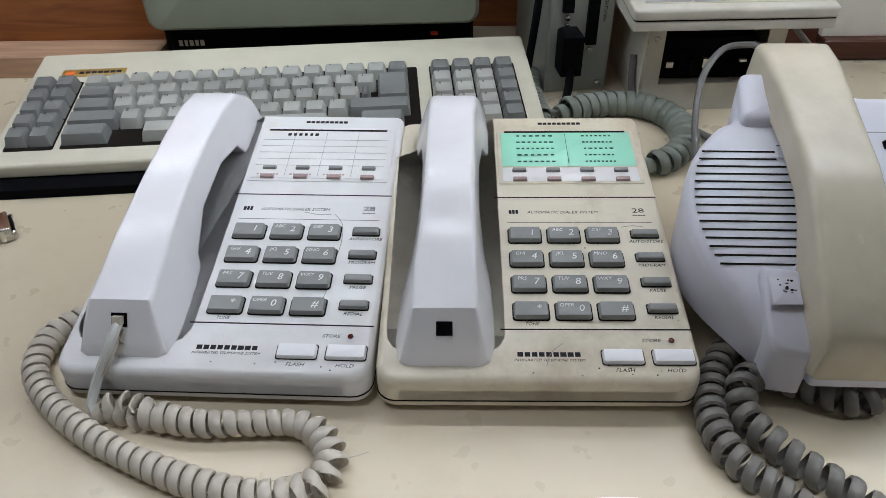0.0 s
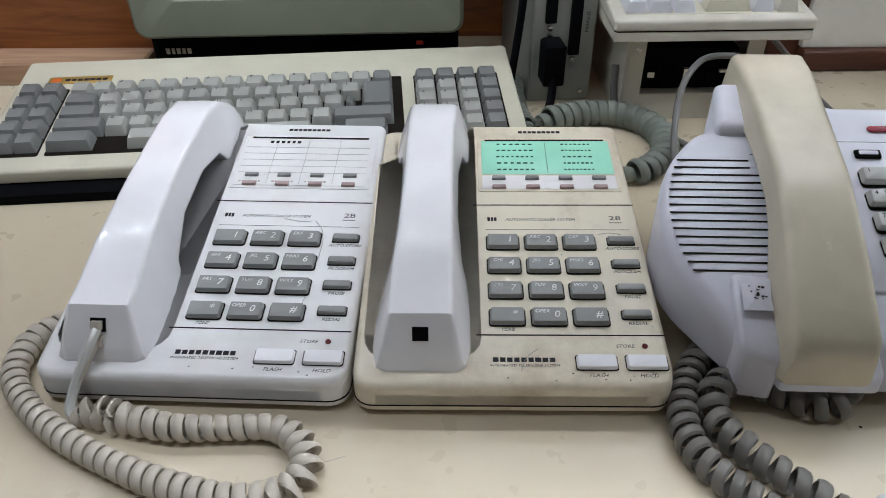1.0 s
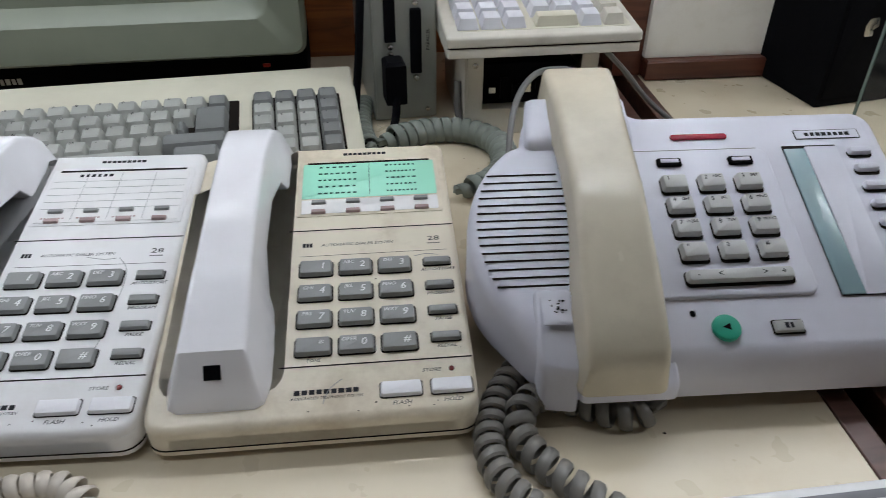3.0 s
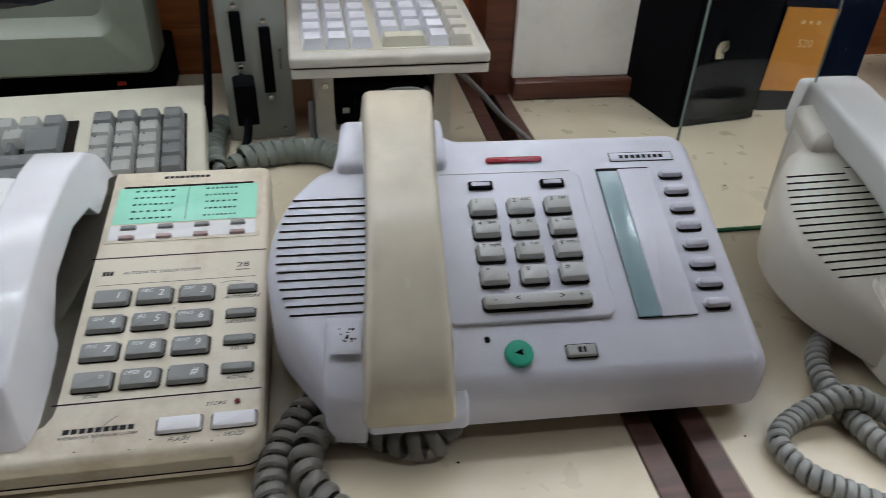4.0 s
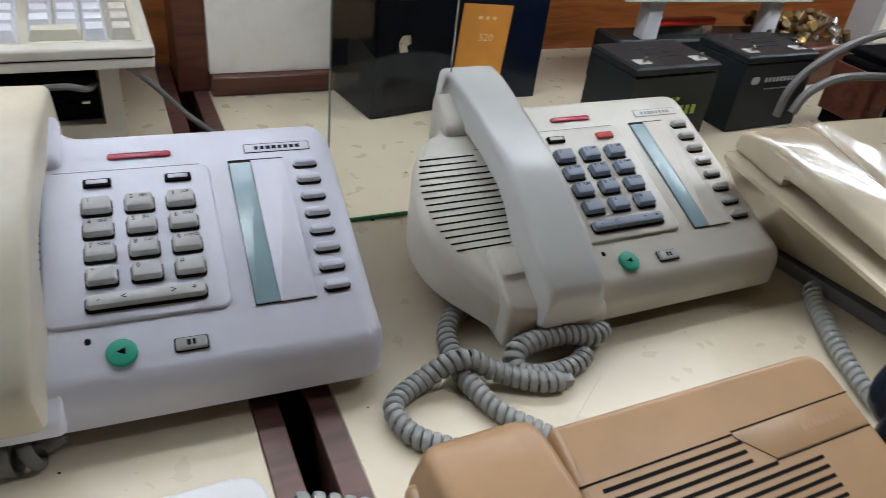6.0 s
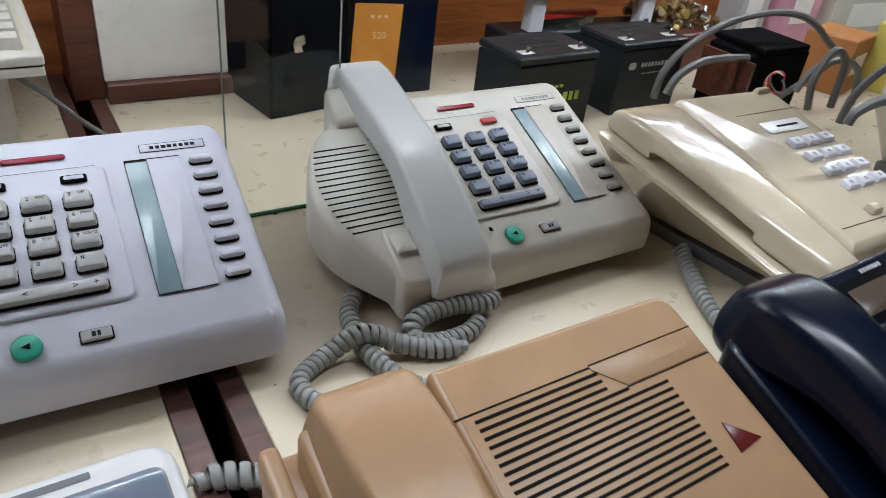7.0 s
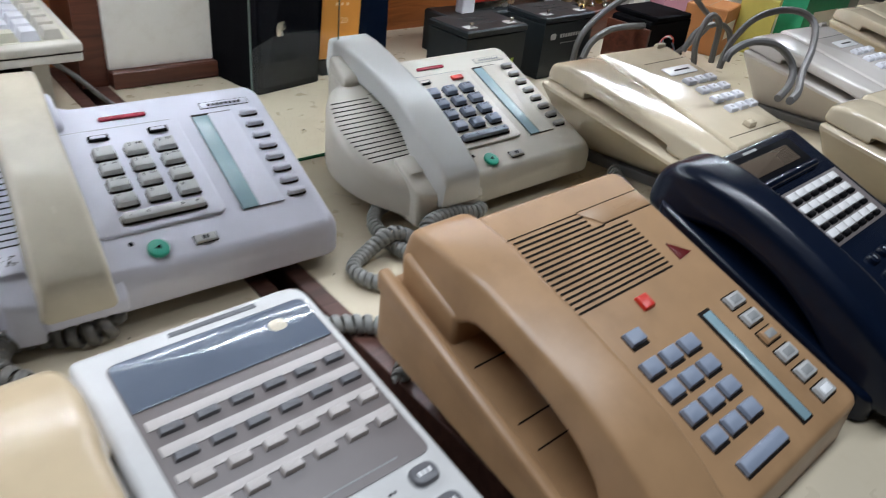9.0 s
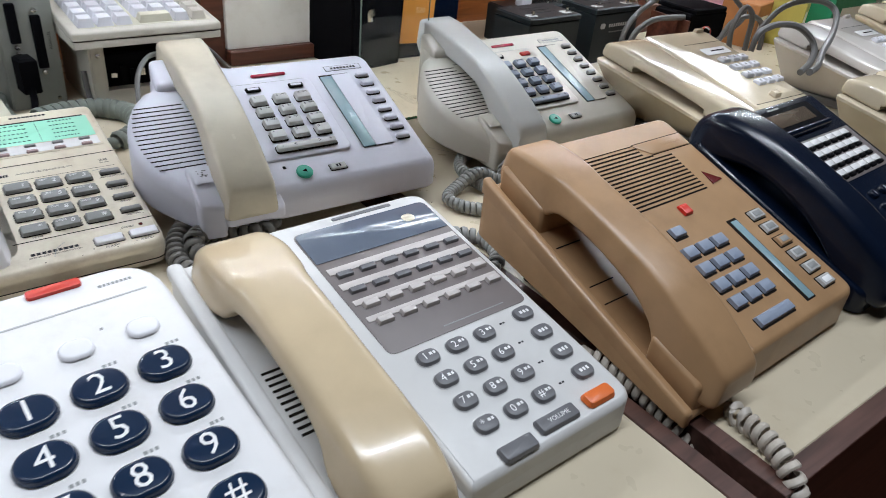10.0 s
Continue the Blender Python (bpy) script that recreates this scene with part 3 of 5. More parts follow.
easy_phone(pose(-0.2305, 0.1635, 0, 0, 0, 3.0), M_WHITE, M_WHITE_HS, M_CARD, "white push-button telephone with a blank ruled card, handset on its cradle", True)
easy_phone(pose(-0.0375, 0.1715, 0, 0, 0, 4.8), M_CREAM, M_WHITE_HS, M_GREEN_CARD, "yellowed push-button telephone with a mint-green directory card and white handset", False)


# ---- business telephones with a half-round loudspeaker ----
def desk_set(m, body_mat, hs_mat, key_mat, label, red_key, dark):
    ph = thing("telephone", m, label, "telephone", "business telephones on the tables")
    k = 0.40
    top = lambda x, y: 0.0455 + k * y
    S = math.degrees(math.atan(k))
    cs = math.cos(radians(S))
    F = plane(0, 0.0455, S)

    def f(x, y, z=0.0):
        return F @ at(x, y / cs, z)

    def roof(x, y):
        # the sloping top, rolling down towards the front edge
        d = max(0.0, 0.006 - y)
        return top(x, y) - 20.0 * d * d
    # body: strips from front to back, rounded over at the rim, with the bulging loudspeaker side
    edge = [(-0.140, -0.008), (-0.06, -0.010), (0.112, -0.010), (0.122, -0.002), (0.1225, 0.162), (0.113, 0.172), (-0.052, 0.172), (-0.060, 0.178), (-0.112, 0.182), (-0.134, 0.174), (-0.140, 0.150)]
    for i in range(9):
        a = radians(128 + 92 * i / 8)
        edge.append((-0.096 + 0.086 * math.cos(a), 0.080 + 0.086 * math.sin(a)))
    part("body", slab(soften(edge, 0.007, 3), lambda x, y: 0.011 + 0.16 * max(y, 0), roof, 0.011, steps=6, low=0.003), body_mat, ph)
    part("stand", slab(rrect(0.19, 0.10, 0.01, 4, 0.0, 0.10), 0.0, lambda x, y: 0.02 + 0.2 * y, 0.002), M_BLACK, ph, "dark stand under the telephone")
    # slots of the loudspeaker
    for i in range(15):
        y = 0.0415 + 0.0057 * i
        half = 0.086 * math.sqrt(max(0.0, 1 - ((y - 0.080) / 0.088) ** 2))
        x0, x1 = -0.096 - half + 0.0065, -0.069
        if i >= 13:
            x1 = -0.118
        part("slot", box(x0, -0.0007, 0, x1, 0.0007, 0.00025, 0.00006), M_LINE, ph, "", f(0, y))
    part("speaker_badge", slab(rrect(0.020, 0.010, 0.001), 0, 0.0005, 0.0002), body_mat, ph, "", f(-0.106, 0.1205))
    part("badge_line", box(-0.010, -0.0003, 0, 0.010, 0.0003, 0.0002, 0.00004), M_LINE, ph, "", f(-0.106, 0.1262))
    # cradle cups
    part("lower_cup", slab(soften([(-0.148, -0.010), (-0.124, -0.014), (-0.122, 0.034), (-0.146, 0.036)], [0.006, 0.004, 0.004, 0.004]), 0.008, lambda x, y: roof(x, y) + 0.006, 0.003, steps=3), body_mat, ph)
    part("cradle_well", slab(rrect(0.058, 0.060, 0.004, 4, -0.095, 0.012), 0.02, lambda x, y: roof(x, y) + 0.002, 0.002), body_mat, ph)
    part("upper_cup", slab(soften([(-0.137, 0.141), (-0.060, 0.141), (-0.060, 0.181), (-0.132, 0.181)], 0.006), 0.03, lambda x, y: top(x, y) + 0.007, 0.005, steps=3), body_mat, ph)
    part("hook_label", slab(rrect(0.017, 0.018, 0.0008), 0, 0.0003, 0.0001), body_mat, ph, "worn printed label", f(-0.1345, 0.022, 0.0062))
    if not dark:
        rnd = random.Random(4)
        for i in range(14):
            part("label_speck", box(0, 0, 0, rnd.uniform(0.0008, 0.002), rnd.uniform(0.0006, 0.0014), 0.0001, 0.00002), M_INK, ph, "", f(-0.1405 + rnd.uniform(0, 0.011), 0.020 + rnd.uniform(0, 0.009), 0.0066))
    # fascia details
    part("raised_pad", slab(rrect(0.106, 0.108 / cs, 0.007, 4), -0.001, 0.0022, 0.0018, steps=3), body_mat, ph, "", f(-0.021, 0.0825))
    part("pad_line", box(-0.066, -0.0004, 0, 0.026, 0.0004, 0.0003, 0.0001), M_GREYKEY, ph, "", f(0, 0.1375))
    part("message_lens", slab(rrect(0.041, 0.0050, 0.0024, 5), 0, 0.0014, 0.0007), M_MAROON, ph, "long dark red lens", f(-0.012, 0.148))
    for x in (-0.0395, 0.0105):
        col = (M_RED if (red_key and x > 0) else M_BLACK)
        kk = piece("line_key", keycap(0.0172, 0.0068, 0.0024, col, 0.0012, 0.0006, 0.0004), ph, f(x, 0.1255, 0.0022))
        if col is M_BLACK:
            part("cap_inlay", slab(rrect(0.0125, 0.0032, 0.0006), 0, 0.0003, 0.0001), body_mat, kk, "", at(0, 0.0003, 0.0024))
    rim = shared("ds_rim", lambda: finish("key_rim", slab(rrect(0.0188, 0.0136, 0.0024), 0, 0.0008, 0.0004), M_LINE))
    digits = (("1", "2", "3"), ("4", "5", "6"), ("7", "8", "9"), ("*", "0", "#"))
    words = {"2": "ABC", "3": "DEF", "4": "GHI", "5": "JKL", "6": "MNO", "7": "PQRS", "8": "TUV", "9": "WXYZ"}
    for j in range(4):
        for i in range(3):
            p = f(-0.0408 + 0.0255 * i, 0.1078 - 0.0166 * j, 0.0024)
            piece("key_rim", rim, ph, p @ at(0, -0.0016, 0))
            kk = piece("key", keycap(0.0176, 0.0126, 0.0056, key_mat, 0.0022, 0.0012, 0.0009), ph, p)
            s = digits[j][i]
            lettering(s, 0.0046, M_INK, kk, at(-0.0045, 0.0020, 0.0057))
            if s in words:
                lettering(words[s], 0.0030, M_INK, kk, at(0.003, 0.0026, 0.0057))
    kk = piece("volume_bar", keycap(0.068, 0.0092, 0.0048, key_mat, 0.003, 0.0012, 0.0008), ph, f(-0.0165, 0.0410, 0.0024))
    piece("key_rim", shared("vol_rim", lambda: finish("key_rim", slab(rrect(0.0695, 0.0112, 0.003), 0, 0.0008, 0.0004), M_LINE)), ph, f(-0.0165, 0.0400, 0.0024))
    for x, s in ((-0.027, "-"), (-0.013, "<"), (0.015, ">"), (0.027, "+")):
        lettering(s, 0.0062, M_INK, kk, at(x, 0, 0.0050))
    # label window and soft keys
    part("name_plate", slab(rrect(0.0475, 0.0085, 0.0005), 0, 0.0003, 0.0001), M_INK if not dark else M_GREYKEY, ph, "", f(0.0815, 0.1475))
    part("name_plate_face", slab(rrect(0.0463, 0.0073, 0.0004), 0, 0.0002, 0.0001), body_mat, ph, "", f(0.0815, 0.1475, 0.0003))
    bars(ph, f(0.0815, 0.1475, 0.0005), 0.034, 0.0042, 8, M_INK if not dark else M_GREYKEY, 0.3, "brand_mark", 2)
    part("label_well", slab(rrect(0.0390, 0.1115 / cs, 0.0008), -0.0001, 0.0003, 0.0001), M_LINE, ph, "", f(0.0645, 0.0825))
    part("display_strip", slab(rrect(0.0150, 0.108 / cs, 0.0008), 0, 0.0012, 0.0005, steps=3), M_LCD, ph, "glossy blue-grey display strip", f(0.0530, 0.0812, 0.0002))
    part("label_card", slab(rrect(0.0232, 0.1095 / cs, 0.0006), 0, 0.0012, 0.0002), body_mat, ph, "", f(0.0724, 0.0818, 0.0002))
    for i in range(8):
        y = 0.0337 + 0.0140 * i
        piece("key_rim", shared("soft_rim", lambda: finish("key_rim", slab(rrect(0.0178, 0.0074, 0.0032), 0, 0.0006, 0.0003), M_LINE)), ph, f(0.0985, y - 0.0016))
        piece("soft_key", keycap(0.0172, 0.0066, 0.0042, M_PALEKEY if dark else body_mat, 0.0030, 0.0013, 0.0006), ph, f(0.0985, y))
    part("microphone_hole", slab(rrect(0.0036, 0.0044, 0.0016), 0, 0.0002, 0.0001), M_BLACK, ph, "", f(-0.051, 0.0195))
    g = part("green_button", slab(rrect(0.0172, 0.0172, 0.0085, 7), -0.0005, 0.0030, 0.0012, steps=3), M_TEAL, ph, "round green button", f(-0.0335, 0.0095))
    part("button_mark", slab([(-0.003, 0), (0.002, -0.0022), (0.002, 0.0022)], 0, 0.0002, 0.0), M_BLACK, g, "", at(0, 0, 0.003))
    r = piece("release_key", keycap(0.0180, 0.0080, 0.0026, M_PALEKEY, 0.0012, 0.0008, 0.0004), ph, f(0.0045, 0.0090))
    piece("key_rim", shared("rel_rim", lambda: finish("key_rim", slab(rrect(0.0196, 0.0096, 0.0014), -0.0003, 0.0005, 0.0003), M_LINE)), ph, f(0.0045, 0.0090))
    bars(r, at(0, 0, 0.0026), 0.006, 0.0036, 2, M_INK, 0.3)
    # handset
    hs = []
    for y, lo, hi, wb, wt in ((-0.0210, 0.031, 0.0495, 0.0220, 0.0195), (-0.0200, 0.0285, 0.0555, 0.0252, 0.0220), (-0.0160, 0.027, 0.0620, 0.0270, 0.0230), (-0.002, 0.030, 0.0715, 0.0278, 0.0232),
                              (0.020, 0.044, 0.085, 0.0285, 0.0230), (0.038, 0.060, 0.0950, 0.0262, 0.0225), (0.060, 0.078, 0.1060, 0.0245, 0.0220),
                              (0.0765, 0.088, 0.1130, 0.0242, 0.0220), (0.110, 0.097, 0.1215, 0.0242, 0.0222), (0.140, 0.103, 0.1285, 0.0255, 0.0228),
                              (0.156, 0.100, 0.1318, 0.0272, 0.0235), (0.163, 0.088, 0.1330, 0.0292, 0.0240), (0.180, 0.086, 0.1360, 0.0298, 0.0245),
                              (0.200, 0.092, 0.1370, 0.0295, 0.0248), (0.2085, 0.100, 0.1340, 0.0272, 0.0240)):
        hs.append((y, -0.0955 + 0.045 * (y - 0.085), lo, hi, wb, wt, 0.0055))
    part("handset", loft(hs, 5), hs_mat, ph, "smooth handset resting on its cradle")
    return ph


desk_set(pose(0.3325, 0.2190, 0, 0, 0, 3.2), M_LILAC, M_IVORY, M_CLOUDKEY, "pale lilac business telephone with a yellowed ivory handset", False, False)
desk_set(pose(0.6900, 0.2540, 0, 0, 0, 6.0), M_PUTTY, M_SILVERGREY, M_BLUEKEY, "putty-coloured business telephone with slate keys and a grey handset", True, True)


# ---- tan business telephone at the tables' gap ----
def tan_phone(m):
    ph = thing("telephone", m, "tan plastic business telephone with a slotted loudspeaker and grey keys", "telephone", "business telephones on the tables")
    X0, W, D = -0.020, 0.236, 0.236
    k = 0.36
    S = math.degrees(math.atan(k))
    top = lambda x, y: 0.039 + k * y
    F = plane(0, 0.039, S)
    cs = math.cos(radians(S))

    def f(x, y, z=0.0):
        return F @ at(x, y / cs, z)
    part("base", slab(soften([(X0, -0.002), (W, -0.002), (W, D), (X0, D + 0.004)], 0.010), lambda x, y: 0.002 + 0.19 * max(y, 0), lambda x, y: top(x, y) - 0.030, 0.004, steps=3), M_TAN, ph)
    part("rear_foot", slab(rrect(0.19, 0.05, 0.006, 4, 0.115, 0.185), 0.0, lambda x, y: 0.004 + 0.19 * y, 0.002), M_BLACK, ph, "dark foot below the raised back")
    part("fascia", slab(soften([(0.062, -0.002), (W, -0.002), (W - 0.012, D - 0.004), (0.062, D - 0.002)], [0.003, 0.012, 0.012, 0.003]), lambda x, y: top(x, y) - 0.034, top, 0.004, steps=4, low=0), M_TAN, ph)
    part("side_wall", slab(soften([(X0, -0.004), (-0.010, -0.004), (-0.010, D + 0.004), (X0, D + 0.004)], 0.004), lambda x, y: top(x, y) - 0.034, lambda x, y: top(x, y) - 0.021, 0.003, steps=3, low=0), M_TAN, ph)
    for y in (0.090, 0.108, 0.150):
        part("cradle_groove", box(0.0, -0.0006, 0, 0.030, 0.0006, 0.0003, 0.0001), M_LINE, ph, "", f(0, y, -0.0280))
    part("upper_cup", slab(rrect(0.064, 0.056, 0.004, 4, 0.028, D - 0.030), lambda x, y: top(x, y) - 0.034, lambda x, y: top(x, y) - 0.008, 0.004, steps=3, low=0), M_TAN, ph)
    part("lower_cup", slab(rrect(0.064, 0.050, 0.004, 4, 0.028, 0.026), lambda x, y: top(x, y) - 0.034, lambda x, y: top(x, y) - 0.008, 0.004, steps=3, low=0), M_TAN, ph)
    # loudspeaker slots under a stepped line
    for i in range(16):
        y = 0.1405 + 0.0042 * i
        x1 = 0.1855 if i < 12 else 0.148 - 0.005 * (15 - i) * 0 + (0.012 if i == 12 else 0)
        part("slot", box(0.0715, -0.0009, 0, x1, 0.0009, 0.0003, 0.0001), M_LINE, ph, "", f(0, y))
    part("step_line", box(0.062, -0.0005, 0, 0.1455, 0.0005, 0.0003, 0.0001), M_LINE, ph, "", f(0, 0.2075))
    part("badge_panel", slab(soften([(0.1455, 0.2060 / cs), (0.1605, 0.1925 / cs), (0.222, 0.1925 / cs), (0.222, 0.208 / cs), (0.1455, 0.208 / cs)], 0.0005), 0, 0.0007, 0.0003), M_TAN, ph, "", F)
    part("step_line", box(0.1600, -0.0004, 0, 0.223, 0.0004, 0.0003, 0.0001), M_LINE, ph, "", f(0, 0.1918))
    part("step_line", box(0.1455, -0.0004, 0, 0.223, 0.0004, 0.0003, 0.0001), M_LINE, ph, "", f(0, 0.2086))
    bars(ph, f(0.198, 0.2005, 0.0007), 0.030, 0.0050, 8, M_TAN, 0.3, "brand_mark")
    part("indicator_lens", slab([(-0.0062, -0.0065 / cs), (0.0120, -0.0045 / cs), (-0.0050, 0.0098 / cs)], 0, 0.0010, 0.0003), M_DKRED, ph, "dark red triangular lens", f(0.2035, 0.1482))
    piece("red_key", keycap(0.0125, 0.0125, 0.0034, M_RED, 0.0015, 0.001, 0.0007), ph, f(0.1318, 0.1270))
    rim = shared("tan_rim", lambda: finish("key_rim", slab(rrect(0.0185, 0.0138, 0.0012), 0, 0.0004, 0.0002), M_LINE))
    piece("key_rim", rim, ph, f(0.0990, 0.1092))
    piece("grey_key", keycap(0.0170, 0.0112, 0.0036, M_BLUEKEY, 0.0015, 0.001, 0.0007), ph, f(0.0990, 0.1104))
    for j in range(4):
        for i in range(3):
            p = f(0.0920 + 0.0218 * i, 0.0893 - 0.0175 * j)
            piece("key_rim", rim, ph, p @ at(0, -0.0012, 0))
            piece("key", keycap(0.0172, 0.0122, 0.0038, M_BLUEKEY, 0.0012, 0.001, 0.0007), ph, p)
    part("key_rim", slab(rrect(0.0545, 0.0122, 0.0012), 0, 0.0004, 0.0002), M_LINE, ph, "", f(0.1170, 0.0138))
    piece("wide_key", keycap(0.0530, 0.0108, 0.0036, M_BLUEKEY, 0.0012, 0.001, 0.0007), ph, f(0.1170, 0.0147))
    part("label_strip", slab(rrect(0.0150, 0.093 / cs, 0.0006), 0, 0.0004, 0.0002), M_LINE, ph, "", f(0.1730, 0.0560))
    part("strip_window", slab(rrect(0.0100, 0.089 / cs, 0.0006), 0, 0.0004, 0.0002), M_LCD, ph, "pale green label strip", f(0.1745, 0.0555, 0.0004))
    for i in range(6):
        p = f(0.2085, 0.0168 + 0.0160 * i)
        piece("key_rim", shared("tan_rim2", lambda: finish("key_rim", slab(rrect(0.0215, 0.0132, 0.001), 0, 0.0006, 0.0003), M_LINE)), ph, p)
        kk = piece("line_key", keycap(0.0195, 0.0112, 0.0036, M_TAN if i == 3 else M_PALEKEY, 0.001, 0.0009, 0.0006), ph, p)
        part("key_window", slab(rrect(0.012, 0.0058, 0.0008), 0, 0.0003, 0.0001), M_SILVER if i == 0 else M_GREYKEY, kk, "", at(0, 0, 0.0036))
    c = 0.029
    st = []
    for y, lo, hi, wb, wt in ((-0.012, 0.010, 0.024, 0.024, 0.019), (-0.007, 0.0, 0.032, 0.029, 0.022), (0.022, -0.004, 0.042, 0.033, 0.024),
                              (0.045, 0.0, 0.047, 0.033, 0.024), (0.058, 0.016, 0.049, 0.031, 0.023), (0.085, 0.025, 0.050, 0.029, 0.022), (0.130, 0.026, 0.048, 0.029, 0.022),
                              (0.165, 0.020, 0.045, 0.030, 0.022), (0.182, 0.006, 0.043, 0.032, 0.024), (0.210, -0.006, 0.037, 0.033, 0.025),
                              (0.232, -0.006, 0.029, 0.032, 0.025), (0.240, 0.000, 0.021, 0.028, 0.021)):
        st.append((y, c, top(0, y) - 0.022 + lo, top(0, y) - 0.022 + hi, wb, wt, 0.0055))
    part("handset", loft(smoothed(st, 3), 5), M_TAN, ph, "glossy tan handset")
    return ph


tan_phone(pose(0.445, -0.178, 0, 0, 0, 7.0))


# ---- white system telephone with rows of line keys ----
def system_phone(m):
    ph = thing("telephone", m, "white system telephone with grey oval keys and an ivory handset", "telephone", "business telephones on the tables")
    W, D = 0.238, 0.272
    k = 0.150
    S = math.degrees(math.atan(k))
    top = lambda x, y: 0.030 + k * y
    F = plane(0, 0.030, S)
    cs = math.cos(radians(S))

    def f(x, y, z=0.0):
        return F @ at(x, y / cs, z)
    part("base", slab(rrect(W, D, 0.014, 5, W / 2, D / 2), 0.001, lambda x, y: top(x, y) - 0.012, 0.003, steps=3), M_FOG, ph)
    part("fascia", slab(soften([(0.082, 0), (W, 0), (W, D), (0.082, D)], [0.004, 0.016, 0.016, 0.006]), lambda x, y: top(x, y) - 0.014, top, 0.005, steps=4, low=0), M_FOG, ph)
    part("cradle_rim", slab(soften([(0, 0), (0.012, 0), (0.012, D), (0, D)], 0.005), lambda x, y: top(x, y) - 0.014, lambda x, y: top(x, y) - 0.006, 0.003, steps=3, low=0), M_FOG, ph)
    for i in range(11):
        part("cradle_slot", box(-0.008, -0.0011, 0, 0.008, 0.0011, 0.0003, 0.0001), M_LINE, ph, "", f(0.0255, 0.0900 + 0.0056 * i, -0.0118))
    dark = soften([(0.098, 0.1118 / cs), (0.231, 0.1118 / cs), (0.231, 0.257 / cs), (0.098, 0.257 / cs)], 0.007)
    part("line_panel", slab(dark, 0, 0.0006, 0.0003), M_TAUPE, ph, "taupe key panel", F)
    part("label_cover", slab(soften([(0.099, 0.217 / cs), (0.230, 0.217 / cs), (0.230, 0.256 / cs), (0.099, 0.256 / cs)], [0.001, 0.001, 0.007, 0.007]), 0.0006, 0.0016, 0.0006), M_SMOKE, ph, "smoked glossy label cover", F)
    part("cover_dot", slab(rrect(0.013, 0.010, 0.005, 6), 0, 0.0002, 0.0001), M_IVORY, ph, "pale round sticker", f(0.203, 0.2400, 0.0016))
    part("cover_slot", slab(rrect(0.060, 0.004, 0.0008), 0, 0.0004, 0.0002), M_SLATE_KEY, ph, "", f(0.170, 0.2640))
    for j in range(4):
        y = 0.2040 - 0.0190 * j
        part("paper_label", slab(rrect(0.127, 0.0072 if j < 2 else 0.0056, 0.0004), 0, 0.0007, 0.0002), M_LABEL, ph, "long paper label", f(0.1655, y + 0.0012, 0.0006))
        for i in range(6):
            p = f(0.1130 + 0.0212 * i, y - 0.0058)
            if j < 2:
                piece("line_key", keycap(0.0140, 0.0058, 0.0032, M_SLATE_KEY, 0.0006, 0.0005, 0.0004), ph, p @ at(0, 0, 0.0006))
            else:
                piece("line_key", keycap(0.0135, 0.0066, 0.0038, M_LABEL, 0.0006, 0.0006, 0.0005), ph, p @ at(0.001, 0.0014, 0.0006))
    part("panel_mark", slab(rrect(0.060, 0.0012, 0.0003), 0, 0.0002, 0.0001), M_GREYKEY, ph, "", f(0.180, 0.1180, 0.0006))
    d = (("1", "2", "3"), ("4", "5", "6"), ("7", "8", "9"), ("*", "0", "#"))
    rim = shared("sys_rim", lambda: finish("key_rim", slab(rrect(0.0200, 0.0152, 0.0072, 6), 0, 0.0005, 0.0003), M_PALEKEY))
    for j in range(4):
        for i in range(3):
            p = f(0.1205 + 0.0266 * i, 0.0978 - 0.0217 * j)
            piece("key_rim", rim, ph, p)
            kk = piece("key", keycap(0.0186, 0.0138, 0.0038, M_SLATE_KEY, 0.0062, 0.0012, 0.0008), ph, p)
            lettering(d[j][i], 0.0086, M_SILVER, kk, at(-0.0030, 0, 0.0039))
            bars(kk, at(0.0038, 0.001, 0.0038), 0.006, 0.0024, 2, M_SILVER)
    for j in range(4):
        p = f(0.2040, 0.1007 - 0.0220 * j)
        piece("key_rim", rim, ph, p @ at(0.012, 0, 0))
        kk = piece("function_key", keycap(0.0186, 0.0138, 0.0038, M_SLATE_KEY, 0.0062, 0.0012, 0.0008), ph, p @ at(0.012, 0, 0))
        bars(kk, at(0, 0, 0.0038), 0.010, 0.003, 3, M_SILVER)
        bars(ph, p @ at(-0.010, 0.0, 0.0001), 0.006, 0.0016, 2, M_INK)
    piece("hold_key", keycap(0.0275, 0.0130, 0.0050, M_ORANGE, 0.004, 0.0016, 0.001), ph, f(0.2085, 0.0125))
    kk = piece("volume_key", keycap(0.0370, 0.0130, 0.0040, M_SLATE_KEY, 0.003, 0.0014, 0.001), ph, f(0.1670, 0.0125))
    lettering("VOLUME", 0.0050, M_SILVER, kk, at(0.001, 0, 0.0041))
    piece("wide_key", keycap(0.0300, 0.0130, 0.0040, M_SLATE_KEY, 0.003, 0.0014, 0.001), ph, f(0.1270, 0.0080))
    c = 0.047
    st = []
    for y, lo, hi, wb, wt in ((0.000, 0.008, 0.022, 0.024, 0.020), (0.004, 0.0, 0.028, 0.029, 0.023), (0.030, -0.004, 0.036, 0.034, 0.026), (0.055, 0.0, 0.039, 0.034, 0.026),
                              (0.070, 0.014, 0.040, 0.032, 0.026), (0.105, 0.022, 0.042, 0.030, 0.025), (0.150, 0.024, 0.043, 0.030, 0.025),
                              (0.186, 0.020, 0.042, 0.032, 0.026), (0.200, 0.006, 0.041, 0.036, 0.029), (0.228, -0.004, 0.037, 0.038, 0.031), (0.254, -0.002, 0.028, 0.036, 0.028), (0.262, 0.004, 0.018, 0.029, 0.021)):
